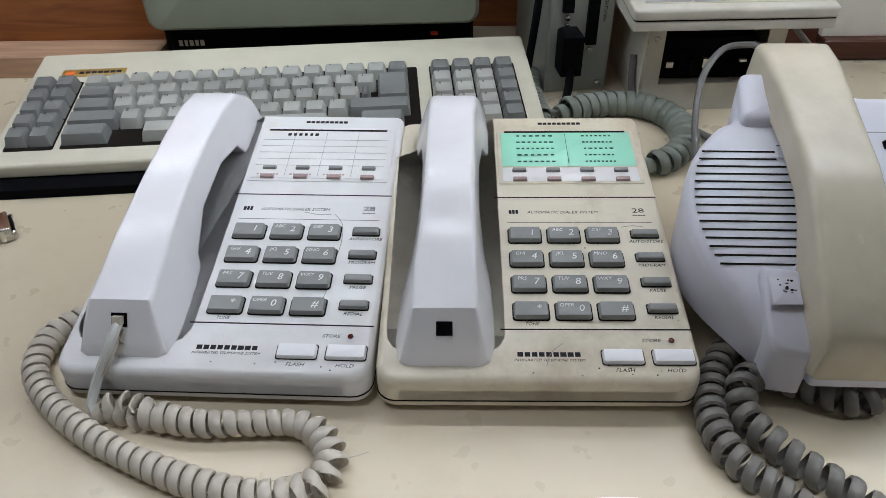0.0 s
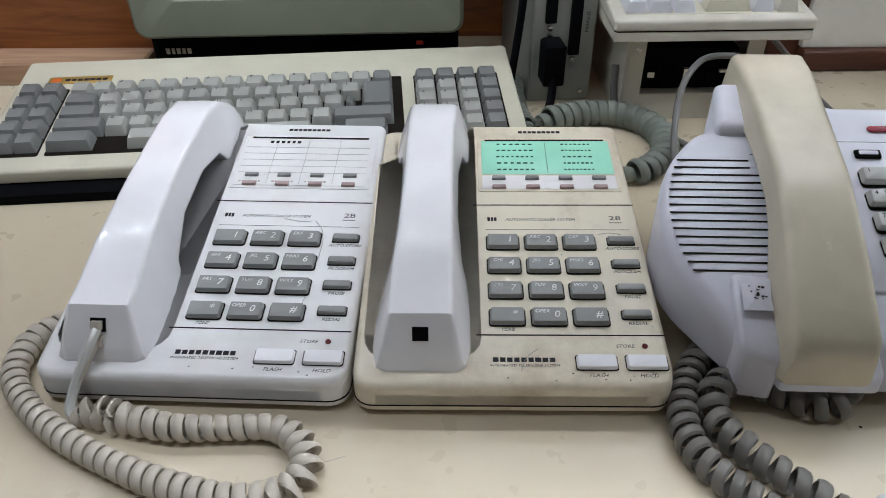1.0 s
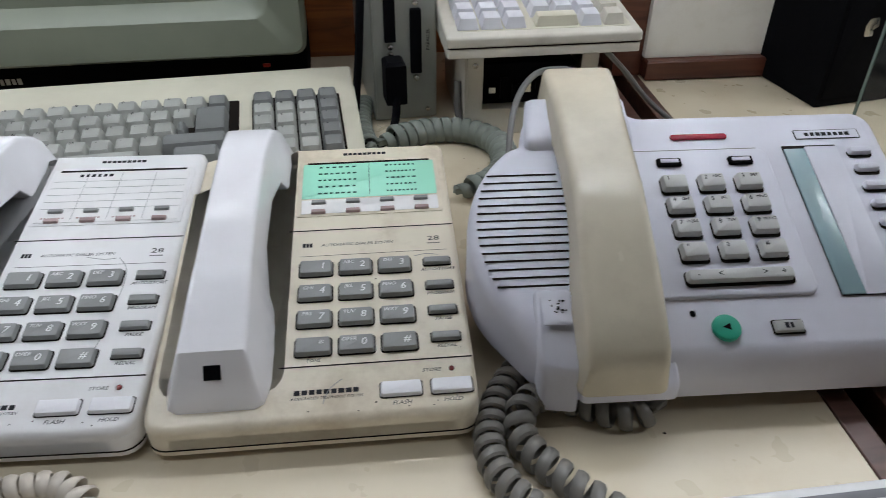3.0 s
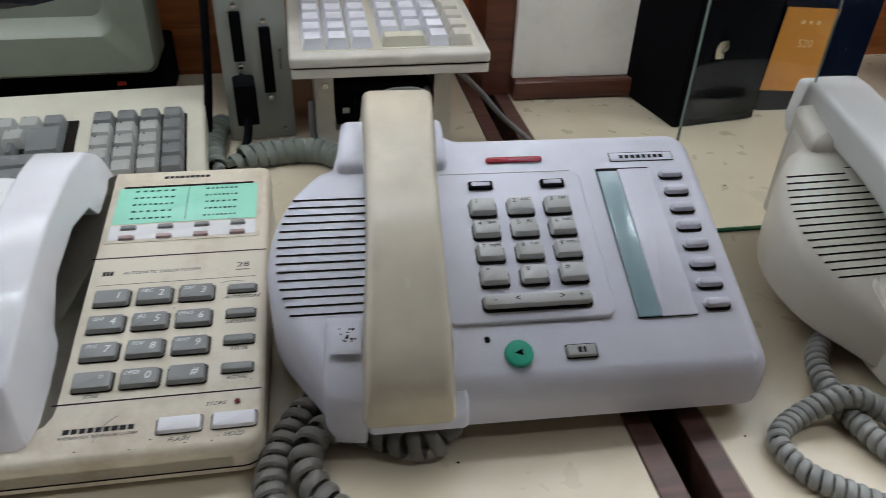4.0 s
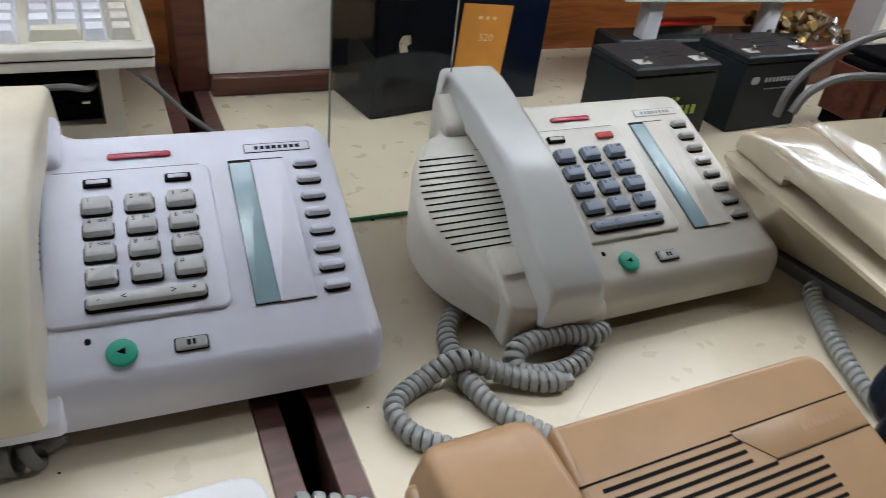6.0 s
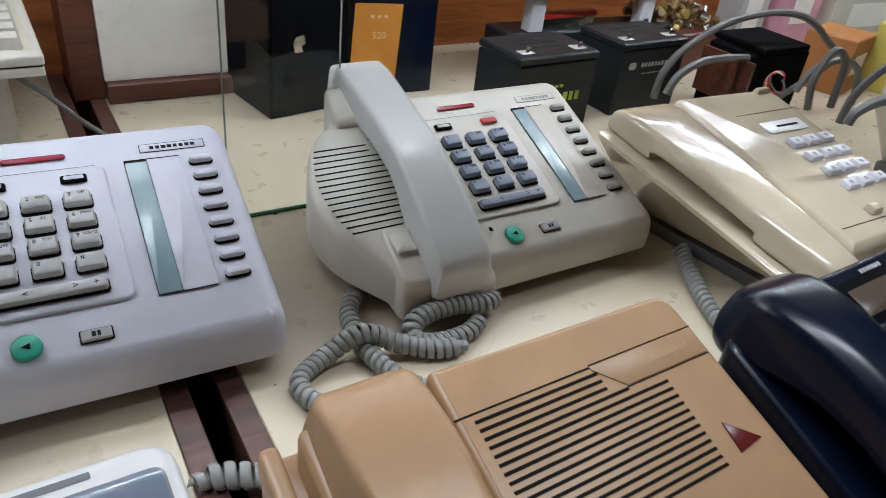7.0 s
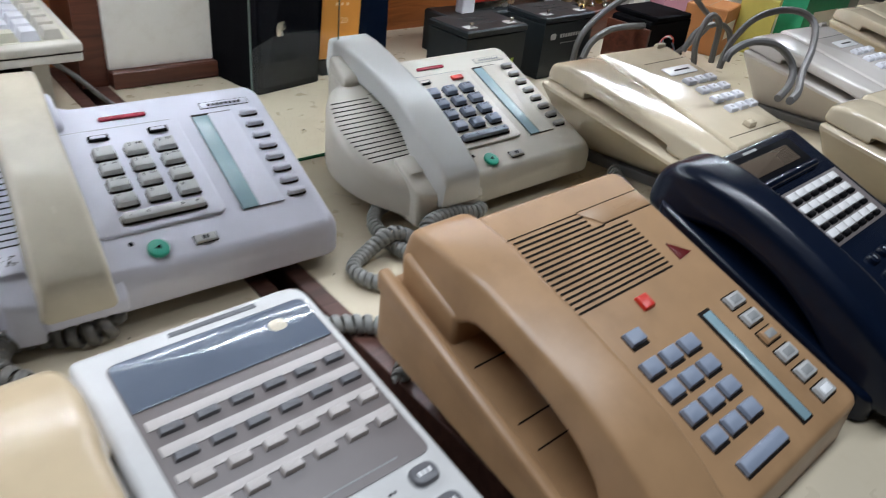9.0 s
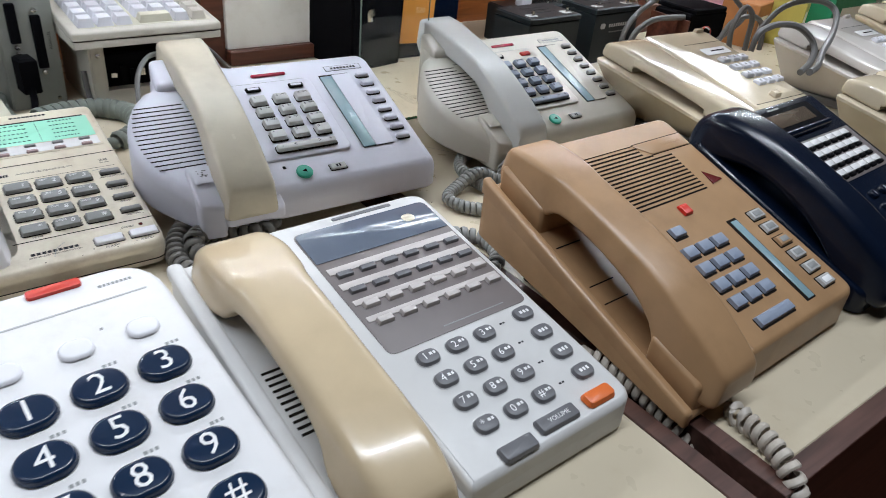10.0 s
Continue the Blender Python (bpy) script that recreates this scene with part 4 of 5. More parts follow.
        st.append((y, c, top(0, y) - 0.012 + lo, top(0, y) - 0.012 + hi, wb, wt, 0.010))
    part("handset", loft(smoothed(st, 3), 5), M_AMBER, ph, "glossy ivory handset")
    return ph


system_phone(pose(0.159, -0.186, 0, 0, 0, 6.5))


# ---- white telephone with big navy number buttons ----
def big_button_phone(m):
    ph = thing("telephone", m, "white telephone with large round navy number buttons", "telephone", "push-button telephones on the tables")
    W, D = 0.262, 0.232
    k = 0.18
    S = math.degrees(math.atan(k))
    top = lambda x, y: 0.026 + k * y
    F = plane(0, 0.026, S)
    cs = math.cos(radians(S))

    def f(x, y, z=0.0):
        return F @ at(x, y / cs, z)
    part("body", slab(soften([(0.02, -0.02), (W, -0.02), (W, D), (0.02, D)], [0.01, 0.014, 0.036, 0.036], 6), -0.0150, top, 0.008, steps=5, low=0.002), M_WHITE, ph)
    part("red_lens", slab(rrect(0.036, 0.008, 0.003), -0.001, 0.003, 0.001), M_RED, ph, "red message lamp", f(0.192, 0.2225))
    bars(ph, f(0.230, 0.2130), 0.024, 0.0026, 8, M_GREYKEY)
    part("crease", slab(rrect(0.130, 0.0016, 0.0006), 0, 0.0003, 0.0001), M_PALEKEY, ph, "", f(0.182, 0.199))
    for i in range(3):
        part("memory_button", slab(rrect(0.022, 0.017, 0.0082, 7), 0, 0.0040, 0.0026, steps=4), M_WHITE_HS, ph, "", f(0.143 + 0.043 * i, 0.162))
    part("lamp_hole", slab(rrect(0.002, 0.0024, 0.001), 0, 0.0002, 0.0001), M_GREYKEY, ph, "", f(0.206, 0.174))
    d = (("1", "2", "3"), ("4", "5", "6"), ("7", "8", "9"), ("*", "0", "#"))
    cap = shared("big_cap", lambda: finish("key", slab(rrect(0.0345, 0.0265, 0.0130, 8), 0, 0.0056, 0.0028, 0.0008, steps=5), M_NAVYKEY))
    for j in range(4):
        for i in range(3):
            kk = piece("key", cap, ph, f(0.1460 + 0.0412 * i - 0.002 * j, 0.1260 - 0.0363 * j))
            lettering(d[j][i], 0.0235, M_SILVER, kk, at(0, 0, 0.0057))
            if j < 3 and (i or j):
                bars(ph, f(0.158 + 0.0412 * i - 0.002 * j, 0.1425 - 0.0363 * j), 0.010, 0.0026, 3, M_GREYKEY)
    c = 0.070
    st = [(y, c, top(0, y) - 0.004 + lo, top(0, y) - 0.004 + hi, wb, wt, 0.009) for y, lo, hi, wb, wt in
          ((0.0, 0.01, 0.03, 0.023, 0.02), (0.03, 0.0, 0.042, 0.029, 0.023), (0.07, 0.02, 0.05, 0.025, 0.021), (0.12, 0.024, 0.046, 0.023, 0.019),
           (0.16, 0.014, 0.038, 0.025, 0.021), (0.18, 0.0, 0.030, 0.029, 0.023), (0.195, 0.004, 0.020, 0.023, 0.02))]
    part("handset", loft(smoothed(st, 4), 5), M_WHITE_HS, ph, "white handset")
    return ph


big_button_phone(pose(-0.0944, -0.1810, 0.0146, 0, 0, 9.5) @ Matrix.Scale(0.961, 4))


# ---- glossy beige one-piece telephone ----
def wedge_phone(m, label, body_mat=M_BEIGE):
    ph = thing("telephone", m, label, "telephone", "beige telephones on the far table")
    W, D = 0.236, 0.220
    k = 0.20
    S = math.degrees(math.atan(k))
    top = lambda x, y: 0.079 + k * y
    F = plane(0, 0.079, S)
    cs = math.cos(radians(S))

    def f(x, y, z=0.0):
        return F @ at(x, y / cs, z)
    part("foot", slab(soften([(0.086, 0.010), (W, 0.010), (W, D - 0.010), (0.054, D - 0.010)], 0.005), 0, 0.013, 0.002), M_CABLE, ph, "dark grey foot")
    low = soften([(0.096, 0.006), (W - 0.010, 0.006), (W - 0.010, D - 0.010), (0.064, D - 0.010)], 0.008)
    ledge = soften([(0.031, 0.002), (W - 0.004, 0.002), (W - 0.002, D), (0.001, D)], 0.008)
    part("body", rings(bmesh.new(), [[(x, y, 0.0125) for x, y in low], [(x, y, top(x, y) - 0.0290) for x, y in ledge], [(x, y, top(x, y) - 0.0250) for x, y in ledge],
                                     [(x, y, top(x, y) - 0.0235) for x, y in inset(ledge, 0.002)]]), body_mat, ph)
    # near-black sheet on the gap's floor paints the shade under the handset
    part("slot_shade", box(0.034, -0.056 / cs, 0, 0.07, 0.056 / cs, 0.0004, 0.0001), M_LINE, ph, "dark sheet standing for shade in the gap below the handset", f(0, 0.112, -0.0235))
    part("fascia", slab(soften([(0.094, -0.002), (W - 0.008, 0.0), (W + 0.002, D - 0.004), (0.094, D)], [0.004, 0.010, 0.02, 0.01]), lambda x, y: top(x, y) - 0.048, top, 0.009, steps=6, low=0), body_mat, ph)
    part("seam", box(0.104, -0.0005, 0, W - 0.016, 0.0005, 0.0003, 0.0001), M_LINE, ph, "", f(0, 0.0190))
    part("seam", box(0.1415, -0.0004, 0, W - 0.004, 0.0004, 0.0003, 0.0001), M_LINE, ph, "", f(0, 0.1760))
    part("hook_tab", slab(rrect(0.015, 0.012, 0.002), 0, 0.007, 0.002, 0.001), body_mat, ph, "", f(0.160, 0.0285))
    part("back_tab", slab(rrect(0.020, 0.008, 0.002), -0.002, 0.005, 0.002, 0.001), body_mat, ph, "", f(0.215, 0.208))
    part("card_plate", slab(rrect(0.060, 0.018, 0.003), 0, 0.001, 0.0005), M_CARD, ph, "small white card plate", f(0.186, 0.1515))
    part("card_line", slab(rrect(0.032, 0.0030, 0.0006), 0, 0.0003, 0.0001), M_LINE, ph, "", f(0.190, 0.1515, 0.001))
    for j in range(4):
        for i in range(3):
            kk = piece("key", keycap(0.0178, 0.0130, 0.0048, M_KEY_W, 0.0014, 0.0012, 0.001), ph, f(0.1700 + 0.0226 * i, 0.1245 - 0.0212 * j))
            bars(kk, at(0, 0, 0.0049), 0.005, 0.004, 1, M_GREYKEY)
    st = []
    for y, lo, hi, wb, wt in ((-0.016, -0.004, 0.010, 0.040, 0.036), (-0.012, -0.007, 0.0155, 0.045, 0.040), (0.020, -0.007, 0.0175, 0.0462, 0.041),
                              (0.050, -0.007, 0.0180, 0.0462, 0.041), (0.054, 0.000, 0.0180, 0.0462, 0.041), (0.100, 0.002, 0.0180, 0.0462, 0.041), (0.162, 0.002, 0.0180, 0.0462, 0.041),
                              (0.168, -0.007, 0.0180, 0.0462, 0.041), (0.196, -0.007, 0.0178, 0.0462, 0.041), (0.217, -0.007, 0.0120, 0.0450, 0.039), (0.222, -0.005, 0.0060, 0.0410, 0.036)):
        left = 0.042 - 0.14 * y
        w = (0.0925 - left) / 2
        st.append((y, left + w, top(0, y) - 0.016 + lo, top(0, y) - 0.016 + hi, w * wb / 0.0462, w * wb / 0.0462 - 0.005, 0.006))
    part("handset", loft(smoothed(st, 3), 5), body_mat, ph, "glossy handset lying along its side")
    return ph


wedge_phone(pose(0.800, 0.118, 0, 0, 0, 5.0), "glossy beige telephone with pale keys on the cream table")
wedge_phone(pose(1.215, 0.128, 0, 0, 0, 5.0), "glossy oyster-grey telephone with a cable looped before it", M_OYSTER)
wedge_phone(pose(1.030, -0.110, 0, 0, 0, 5.0), "glossy beige telephone beside the navy telephone")
wedge_phone(pose(1.600, 0.215, 0, 0, 0, 5.0), "glossy beige telephone at the far end of the table")


# ---- navy key telephone ----
def navy_phone(m):
    ph = thing("telephone", m, "navy-blue key telephone with a display and rows of white-labelled keys", "telephone", "business telephones on the tables")
    W, D = 0.245, 0.212
    k = 0.36
    S = math.degrees(math.atan(k))
    top = lambda x, y: 0.042 + k * y
    F = plane(0, 0.042, S)
    cs = math.cos(radians(S))

    def f(x, y, z=0.0):
        return F @ at(x, y / cs, z)
    part("base", slab(rrect(W, D, 0.012, 5, W / 2, D / 2), 0.001, lambda x, y: top(x, y) - 0.018, 0.004, steps=3), M_NAVY, ph)
    part("fascia", slab(soften([(0.070, 0), (W, 0), (W, D), (0.070, D)], 0.010), lambda x, y: top(x, y) - 0.024, top, 0.005, steps=4, low=0), M_NAVY, ph)
    bars(ph, f(0.140, 0.2035), 0.026, 0.004, 7, M_PALEKEY, 0.25, "brand_mark")
    part("display_surround", slab(rrect(0.130, 0.040, 0.003), 0, 0.0016, 0.0008), M_BLACK, ph, "", f(0.150, 0.1830))
    part("display", slab(rrect(0.100, 0.020, 0.001), 0, 0.0006, 0.0003), mat("dull_display", (0.10, 0.075, 0.055), 0.12), ph, "dull brown display", f(0.148, 0.1855, 0.0016))
    part("display_ridge", slab(rrect(0.126, 0.010, 0.004), 0, 0.006, 0.004, 0.001, steps=4), M_NAVY, ph, "", f(0.150, 0.1660))
    part("key_field", slab(rrect(0.130, 0.066, 0.002), 0, 0.0008, 0.0003), M_TAUPE, ph, "", f(0.170, 0.1225))
    for j in range(4):
        for i in range(6):
            piece("label_window", shared("lwin", lambda: finish("label_window", slab(rrect(0.0160, 0.0078, 0.0008), 0, 0.0020, 0.0006), M_CARD)), ph, f(0.1235 + 0.0178 * i, 0.1468 - 0.0145 * j, 0.0008))
        for i in range(6):
            piece("line_key", keycap(0.0125, 0.0050, 0.0030, M_BLACK, 0.001, 0.0008, 0.0006), ph, f(0.1235 + 0.0178 * i, 0.1402 - 0.0145 * j, 0.0008))
    d = (("1", "2", "3"), ("4", "5", "6"), ("7", "8", "9"), ("*", "0", "#"))
    for j in range(4):
        for i in range(3):
            kk = piece("key", keycap(0.0165, 0.0115, 0.0040, M_NAVY, 0.005, 0.0014, 0.0008), ph, f(0.138 + 0.0245 * i, 0.068 - 0.0165 * j))
            lettering(d[j][i], 0.0075, M_SILVER, kk, at(0, 0, 0.0041))
    c = 0.040
    st = []
    for y, lo, hi, wb, wt in ((-0.016, -0.004, 0.016, 0.028, 0.020), (-0.008, -0.018, 0.026, 0.034, 0.025), (0.030, -0.020, 0.036, 0.037, 0.028), (0.060, -0.004, 0.040, 0.035, 0.027),
                              (0.095, 0.006, 0.042, 0.033, 0.025), (0.140, 0.006, 0.041, 0.033, 0.025), (0.175, -0.006, 0.036, 0.035, 0.027), (0.205, -0.024, 0.026, 0.037, 0.028),
                              (0.222, -0.026, 0.010, 0.034, 0.024), (0.227, -0.018, 0.0, 0.028, 0.018)):
        st.append((y, c, top(0, y) - 0.010 + lo, top(0, y) - 0.010 + hi, wb, wt, 0.012))
    part("handset", loft(smoothed(st, 3), 6), M_NAVY, ph, "glossy navy handset")
    return ph


navy_phone(pose(0.700, -0.155, 0, 0, 0, 8.0))


# ---- grey and beige computer keyboard ----
def computer_keyboard(m):
    kb = thing("computer_keyboard", m, "beige computer keyboard with light and dark grey keycaps", "keyboard")
    W, D, k = 0.493, 0.178, 0.155
    S = math.degrees(math.atan(k))
    top = lambda x, y: 0.0235 + k * y
    cs = math.cos(radians(S))
    F = plane(0, 0.0235, S)

    def f(x, y, z=0.0):
        return F @ at(x, y / cs, z)
    # added black slab; its protruding front draws the shadow below the raised case
    part("foot", slab([(0.0, -0.016), (W - 0.004, -0.016), (W - 0.01, D - 0.01), (0.004, D - 0.01)], 0.0, lambda x, y: 0.009 + k * max(y, 0) * 0.9, 0.001), M_BLACK, kb, "black slab under the keyboard, standing for shade at its front")
    part("case", slab(soften([(0, 0), (W, 0), (W, D), (0, D)], 0.006), lambda x, y: 0.0115 + 0.03 * y, top, 0.003, steps=3), M_KB, kb)
    U, V = 0.0207, 0.0198
    for x0, x1, y0, y1 in ((0.0115, 0.0545, 0.020, 0.1245), (0.060, 0.3795, 0.020, 0.1245), (0.3915, 0.4765, 0.020, 0.1245)):
        part("key_well", slab(rrect(x1 - x0, (y1 - y0) / cs, 0.002), 0, 0.0005, 0.0002), M_LINE, kb, "", f((x0 + x1) / 2, (y0 + y1) / 2))

    def key(x, y, w=1.0, h=1.0, dark=False, s=""):
        ww, hh = w * U - 0.0012, h * V - 0.0012
        me = shared(("kcap", round(w, 2), round(h, 2), dark), lambda: finish("keycap", kcap(ww, hh), M_KEY_D if dark else M_KEY_L))
        kk = piece("keycap", me, kb, f(x, y, 0.0005))
        if s:
            lettering(s, 0.0052 if len(s) == 1 else 0.0032, M_INK, kk, pose(-0.0032 if len(s) == 1 else -w * U * 0.12, 0.0052, 0.0110, -6, 0, 0))
        return kk

    def kcap(w, h):
        bm = bmesh.new()
        t = 0.0034
        lo = [(x, y, 0.0) for x, y in rrect(w, h, 0.001, 2)]
        m1 = [(x, y + 0.0006, 0.0085 + 0.05 * y) for x, y in rrect(w - t, h - t, 0.0015, 2)]
        hi = [(x, y + 0.0006, 0.0100 + 0.05 * y) for x, y in rrect(w - t - 0.002, h - t - 0.002, 0.0012, 2)]
        mid = [(x, y + 0.0006, 0.0094 + 0.05 * y) for x, y in rrect(max(w - t - 0.007, 0.001), max(h - t - 0.007, 0.001), 0.0004, 2)]
        return rings(bm, [lo, m1, hi, mid])
    ys = [0.1130 - V * j for j in range(5)]
    for j in range(5):
        for i in range(2):
            key(0.0225 + U * i, ys[j], 1, 1, True, "F%d" % (2 * j + i + 1))
    x = 0.0705
    for s in "`1234567890-=\\":
        key(x, ys[0], 1, 1, False, s)
        x += U
    key(x, ys[0], 1, 1, True)
    key(0.0705 + 0.25 * U, ys[1], 1.5, 1, True)
    for i, s in enumerate("QWERTYUIOP[]"):
        key(0.0705 + U * (1.5 + i), ys[1], 1, 1, False, s)
    key(0.0705 + U * 13.75, (ys[1] + ys[2]) / 2, 1.5, 2, True)
    key(0.0705 + 0.375 * U, ys[2], 1.75, 1, True)
    for i, s in enumerate("ASDFGHJKL;'"):
        key(0.0705 + U * (1.75 + i), ys[2], 1, 1, False, s)
    key(0.0705 + U * 12.5, ys[2], 0.5, 1, True)
    key(0.0705 + 0.625 * U, ys[3], 2.25, 1, True)
    for i, s in enumerate("ZXCVBNM,./"):
        key(0.0705 + U * (2.25 + i), ys[3], 1, 1, False, s)
    key(0.0705 + U * 13.1, ys[3], 2.8, 1, True)
    key(0.0705 + 0.5 * U, ys[4], 2.0, 1, True)
    key(0.0705 + U * 6.9, ys[4], 8.0, 1, False)
    key(0.0705 + U * 13.2, ys[4], 2.0, 1, True)
    pad = (("Esc", "Num", "Scr", "Sys"), ("7", "8", "9", "*"), ("4", "5", "6", "-"), ("1", "2", "3", "+"), ("0", "", ".", ""))
    for j in range(5):
        for i in range(4):
            key(0.4025 + U * i, ys[j], 1, 1, j == 0 or i == 3, pad[j][i])
    part("badge", slab(rrect(0.062, 0.0125, 0.001), 0, 0.0006, 0.0002), M_GOLD, kb, "gold foil badge", f(0.060, 0.1405))
    bars(kb, f(0.066, 0.1405, 0.0006), 0.042, 0.0052, 7, M_INK, 0.2, "brand_mark", 6)
    part("brand_mark", slab(rrect(0.009, 0.007, 0.002), 0, 0.0002, 0.0001), M_ORANGE, kb, "", f(0.037, 0.1405, 0.0006))
    return kb


computer_keyboard(pose(-0.4165, 0.3810, 0, 0, 0, 10.2))


# ---- monitor on its dark base ----
def monitor(m):
    mo = thing("crt_monitor", m, "olive-grey cathode-ray monitor with a dark screen on a black base", "monitor")
    W, H = 0.352, 0.30
    part("base", slab(rrect(0.350, 0.26, 0.01, 4, W / 2 - 0.002, 0.17), 0.0, 0.056, 0.003), M_BLACK, mo, "black base box")
    lab = bars(mo, pose(0.030, 0.0385, 0.030, 90, 0, 0), 0.030, 0.009, 5, M_PALEKEY, 0.35, "brand_mark", 8)
    part("power_lamp", box(0.300, 0.038, 0.032, 0.308, 0.041, 0.036, 0.0004), M_RED, mo, "small red power lamp")
    part("rear_shell", slab(rrect(W - 0.04, 0.30, 0.03, 5, W / 2, 0.20), 0.062, 0.36, 0.02, taper=0.02, steps=4), M_CRT, mo)
    bm = bmesh.new()

    def ring(x0, z0, x1, z1, y, r):
        return [(x, y, z) for x, z in rrect(x1 - x0, z1 - z0, r, 5, (x0 + x1) / 2, (z0 + z1) / 2)]
    rings(bm, [ring(0.004, 0.060, W - 0.004, 0.36, 0.075, 0.012), ring(0, 0.057, W, 0.364, 0.06, 0.014), ring(0, 0.057, W, 0.364, 0.006, 0.014),
               ring(0.004, 0.061, W - 0.004, 0.360, 0.0, 0.012), ring(0.034, 0.098, W - 0.034, 0.336, 0.0, 0.016),
               ring(0.037, 0.101, W - 0.037, 0.333, 0.003, 0.016), ring(0.046, 0.112, W - 0.046, 0.326, 0.022, 0.014)])
    part("bezel", bm, M_CRT, mo)
    # bulging glass
    bm = bmesh.new()
    n = 12
    vs = [[bm.verts.new((0.044 + (W - 0.088) * i / n, 0.026 - 0.013 * (1 - (2 * i / n - 1) ** 2) * (1 - (2 * j / n - 1) ** 2) ** 0.5, 0.110 + 0.218 * j / n)) for i in range(n + 1)] for j in range(n + 1)]
    for j in range(n):
        for i in range(n):
            bm.faces.new((vs[j][i], vs[j][i + 1], vs[j + 1][i + 1], vs[j + 1][i]))
    part("screen", bm, M_SCREEN, mo, "dark glossy screen glass")
    return mo


monitor(pose(-0.357, 0.6070, 0, 0, 0, 7.6))


# ---- steel plate with connectors, a box standing on end ----
def port_box(m):
    ob = thing("expansion_box", m, "grey steel expansion box standing on end with black connector sockets", "computer case")
    part("case", box(0, 0.0006, 0, 0.066, 0.16, 0.33, 0.002), M_STEEL, ob)
    part("back_plate", box(0.002, -0.0012, 0.001, 0.064, 0.0006, 0.329, 0.0004), M_STEEL, ob)
    for x, z, h in ((0.018, 0.185, 0.060), (0.018, 0.110, 0.048), (0.018, 0.052, 0.030), (0.044, 0.195, 0.070), (0.044, 0.085, 0.066), (0.018, 0.265, 0.06), (0.044, 0.285, 0.07)):
        c = part("connector", box(x - 0.0055, -0.0062, z - h / 2, x + 0.0055, -0.0012, z + h / 2, 0.0012), M_BLACK, ob, "long black socket")
        for s in (-1, 1):
            part("screw", slab(rrect(0.006, 0.006, 0.003, 4), 0, 0.004, 0.0008), M_METAL, c, "bright hex screw", pose(x, -0.0012, z + s * (h / 2 + 0.0055), 90, 0, 0))
    lettering("PARALLEL", 0.005, M_INK, ob, pose(0.057, -0.0014, 0.085, 90, -90, 0))
    lettering("CONNECTOR", 0.005, M_INK, ob, pose(0.030, -0.0014, 0.215, 90, -90, 0))
    part("plug", box(0.008, -0.032, 0.030, 0.029, -0.0064, 0.074, 0.003), M_BLACK, ob, "black plug")
    part("screw", slab(rrect(0.005, 0.005, 0.0025, 4), 0, 0.001, 0.0004), M_METAL, ob, "", pose(0.056, -0.0014, 0.010, 90, 0, 0))
    return ob


port_box(pose(0.0640, 0.6130, 0, 0, 0, 12.0))
cable = new("black_cable", finish("black_cable", tube(curve_points([(0.088, 0.590, 0.040), (0.087, 0.578, 0.020), (0.080, 0.560, 0.006), (0.062, 0.545, 0.005), (0.050, 0.56, 0.005), (0.045, 0.60, 0.02), (0.052, 0.61, 0.09), (0.060, 0.612, 0.2), (0.062, 0.618, 0.3)], 0.004), 0.0042), M_BLACK))
tagged(cable, "black computer cable hanging down to its plug", "cable")


# ---- drive frame with a small keyboard on it ----
def drive_stand(m):
    ob = thing("drive_frame", m, "cream sheet-metal drive frame with a black drive inside", "disk drive")
    for x in (0.0, 0.131):
        part("side_plate", box(x, 0, 0, x + 0.0025, 0.15, 0.090, 0.0006), M_PALESTEEL, ob)
    part("floor_plate", box(0.0026, 0, 0.0, 0.1308, 0.15, 0.028, 0.0006), M_PALESTEEL, ob)
    part("front_flange", box(0.0026, -0.0016, 0, 0.0180, -0.0002, 0.090, 0.0004), M_PALESTEEL, ob)
    part("front_flange", box(0.1160, -0.0016, 0, 0.1308, -0.0002, 0.090, 0.0004), M_PALESTEEL, ob)
    d = part("drive", box(0.020, 0.012, 0.0285, 0.114, 0.14, 0.072, 0.002), M_BLACK, ob, "black drive mechanism")
    rnd = random.Random(9)
    for i in range(7):
        x = 0.026 + 0.012 * i
        part("drive_chip", box(x, 0.008, 0.032 + rnd.uniform(0, 0.02), x + 0.007, 0.0118, 0.040 + rnd.uniform(0, 0.02), 0.0006), M_METAL if i % 3 == 0 else M_BLACK, d)
    for x, z in ((0.010, 0.012), (0.123, 0.012), (0.010, 0.075)):
        part("screw", slab(rrect(0.006, 0.006, 0.003, 4), 0, 0.0012, 0.0004), M_METAL, ob, "", pose(x, -0.0018, z, 90, 0, 0))
    return ob


drive_stand(pose(0.1560, 0.5780, 0, 0, 0, 6.5))


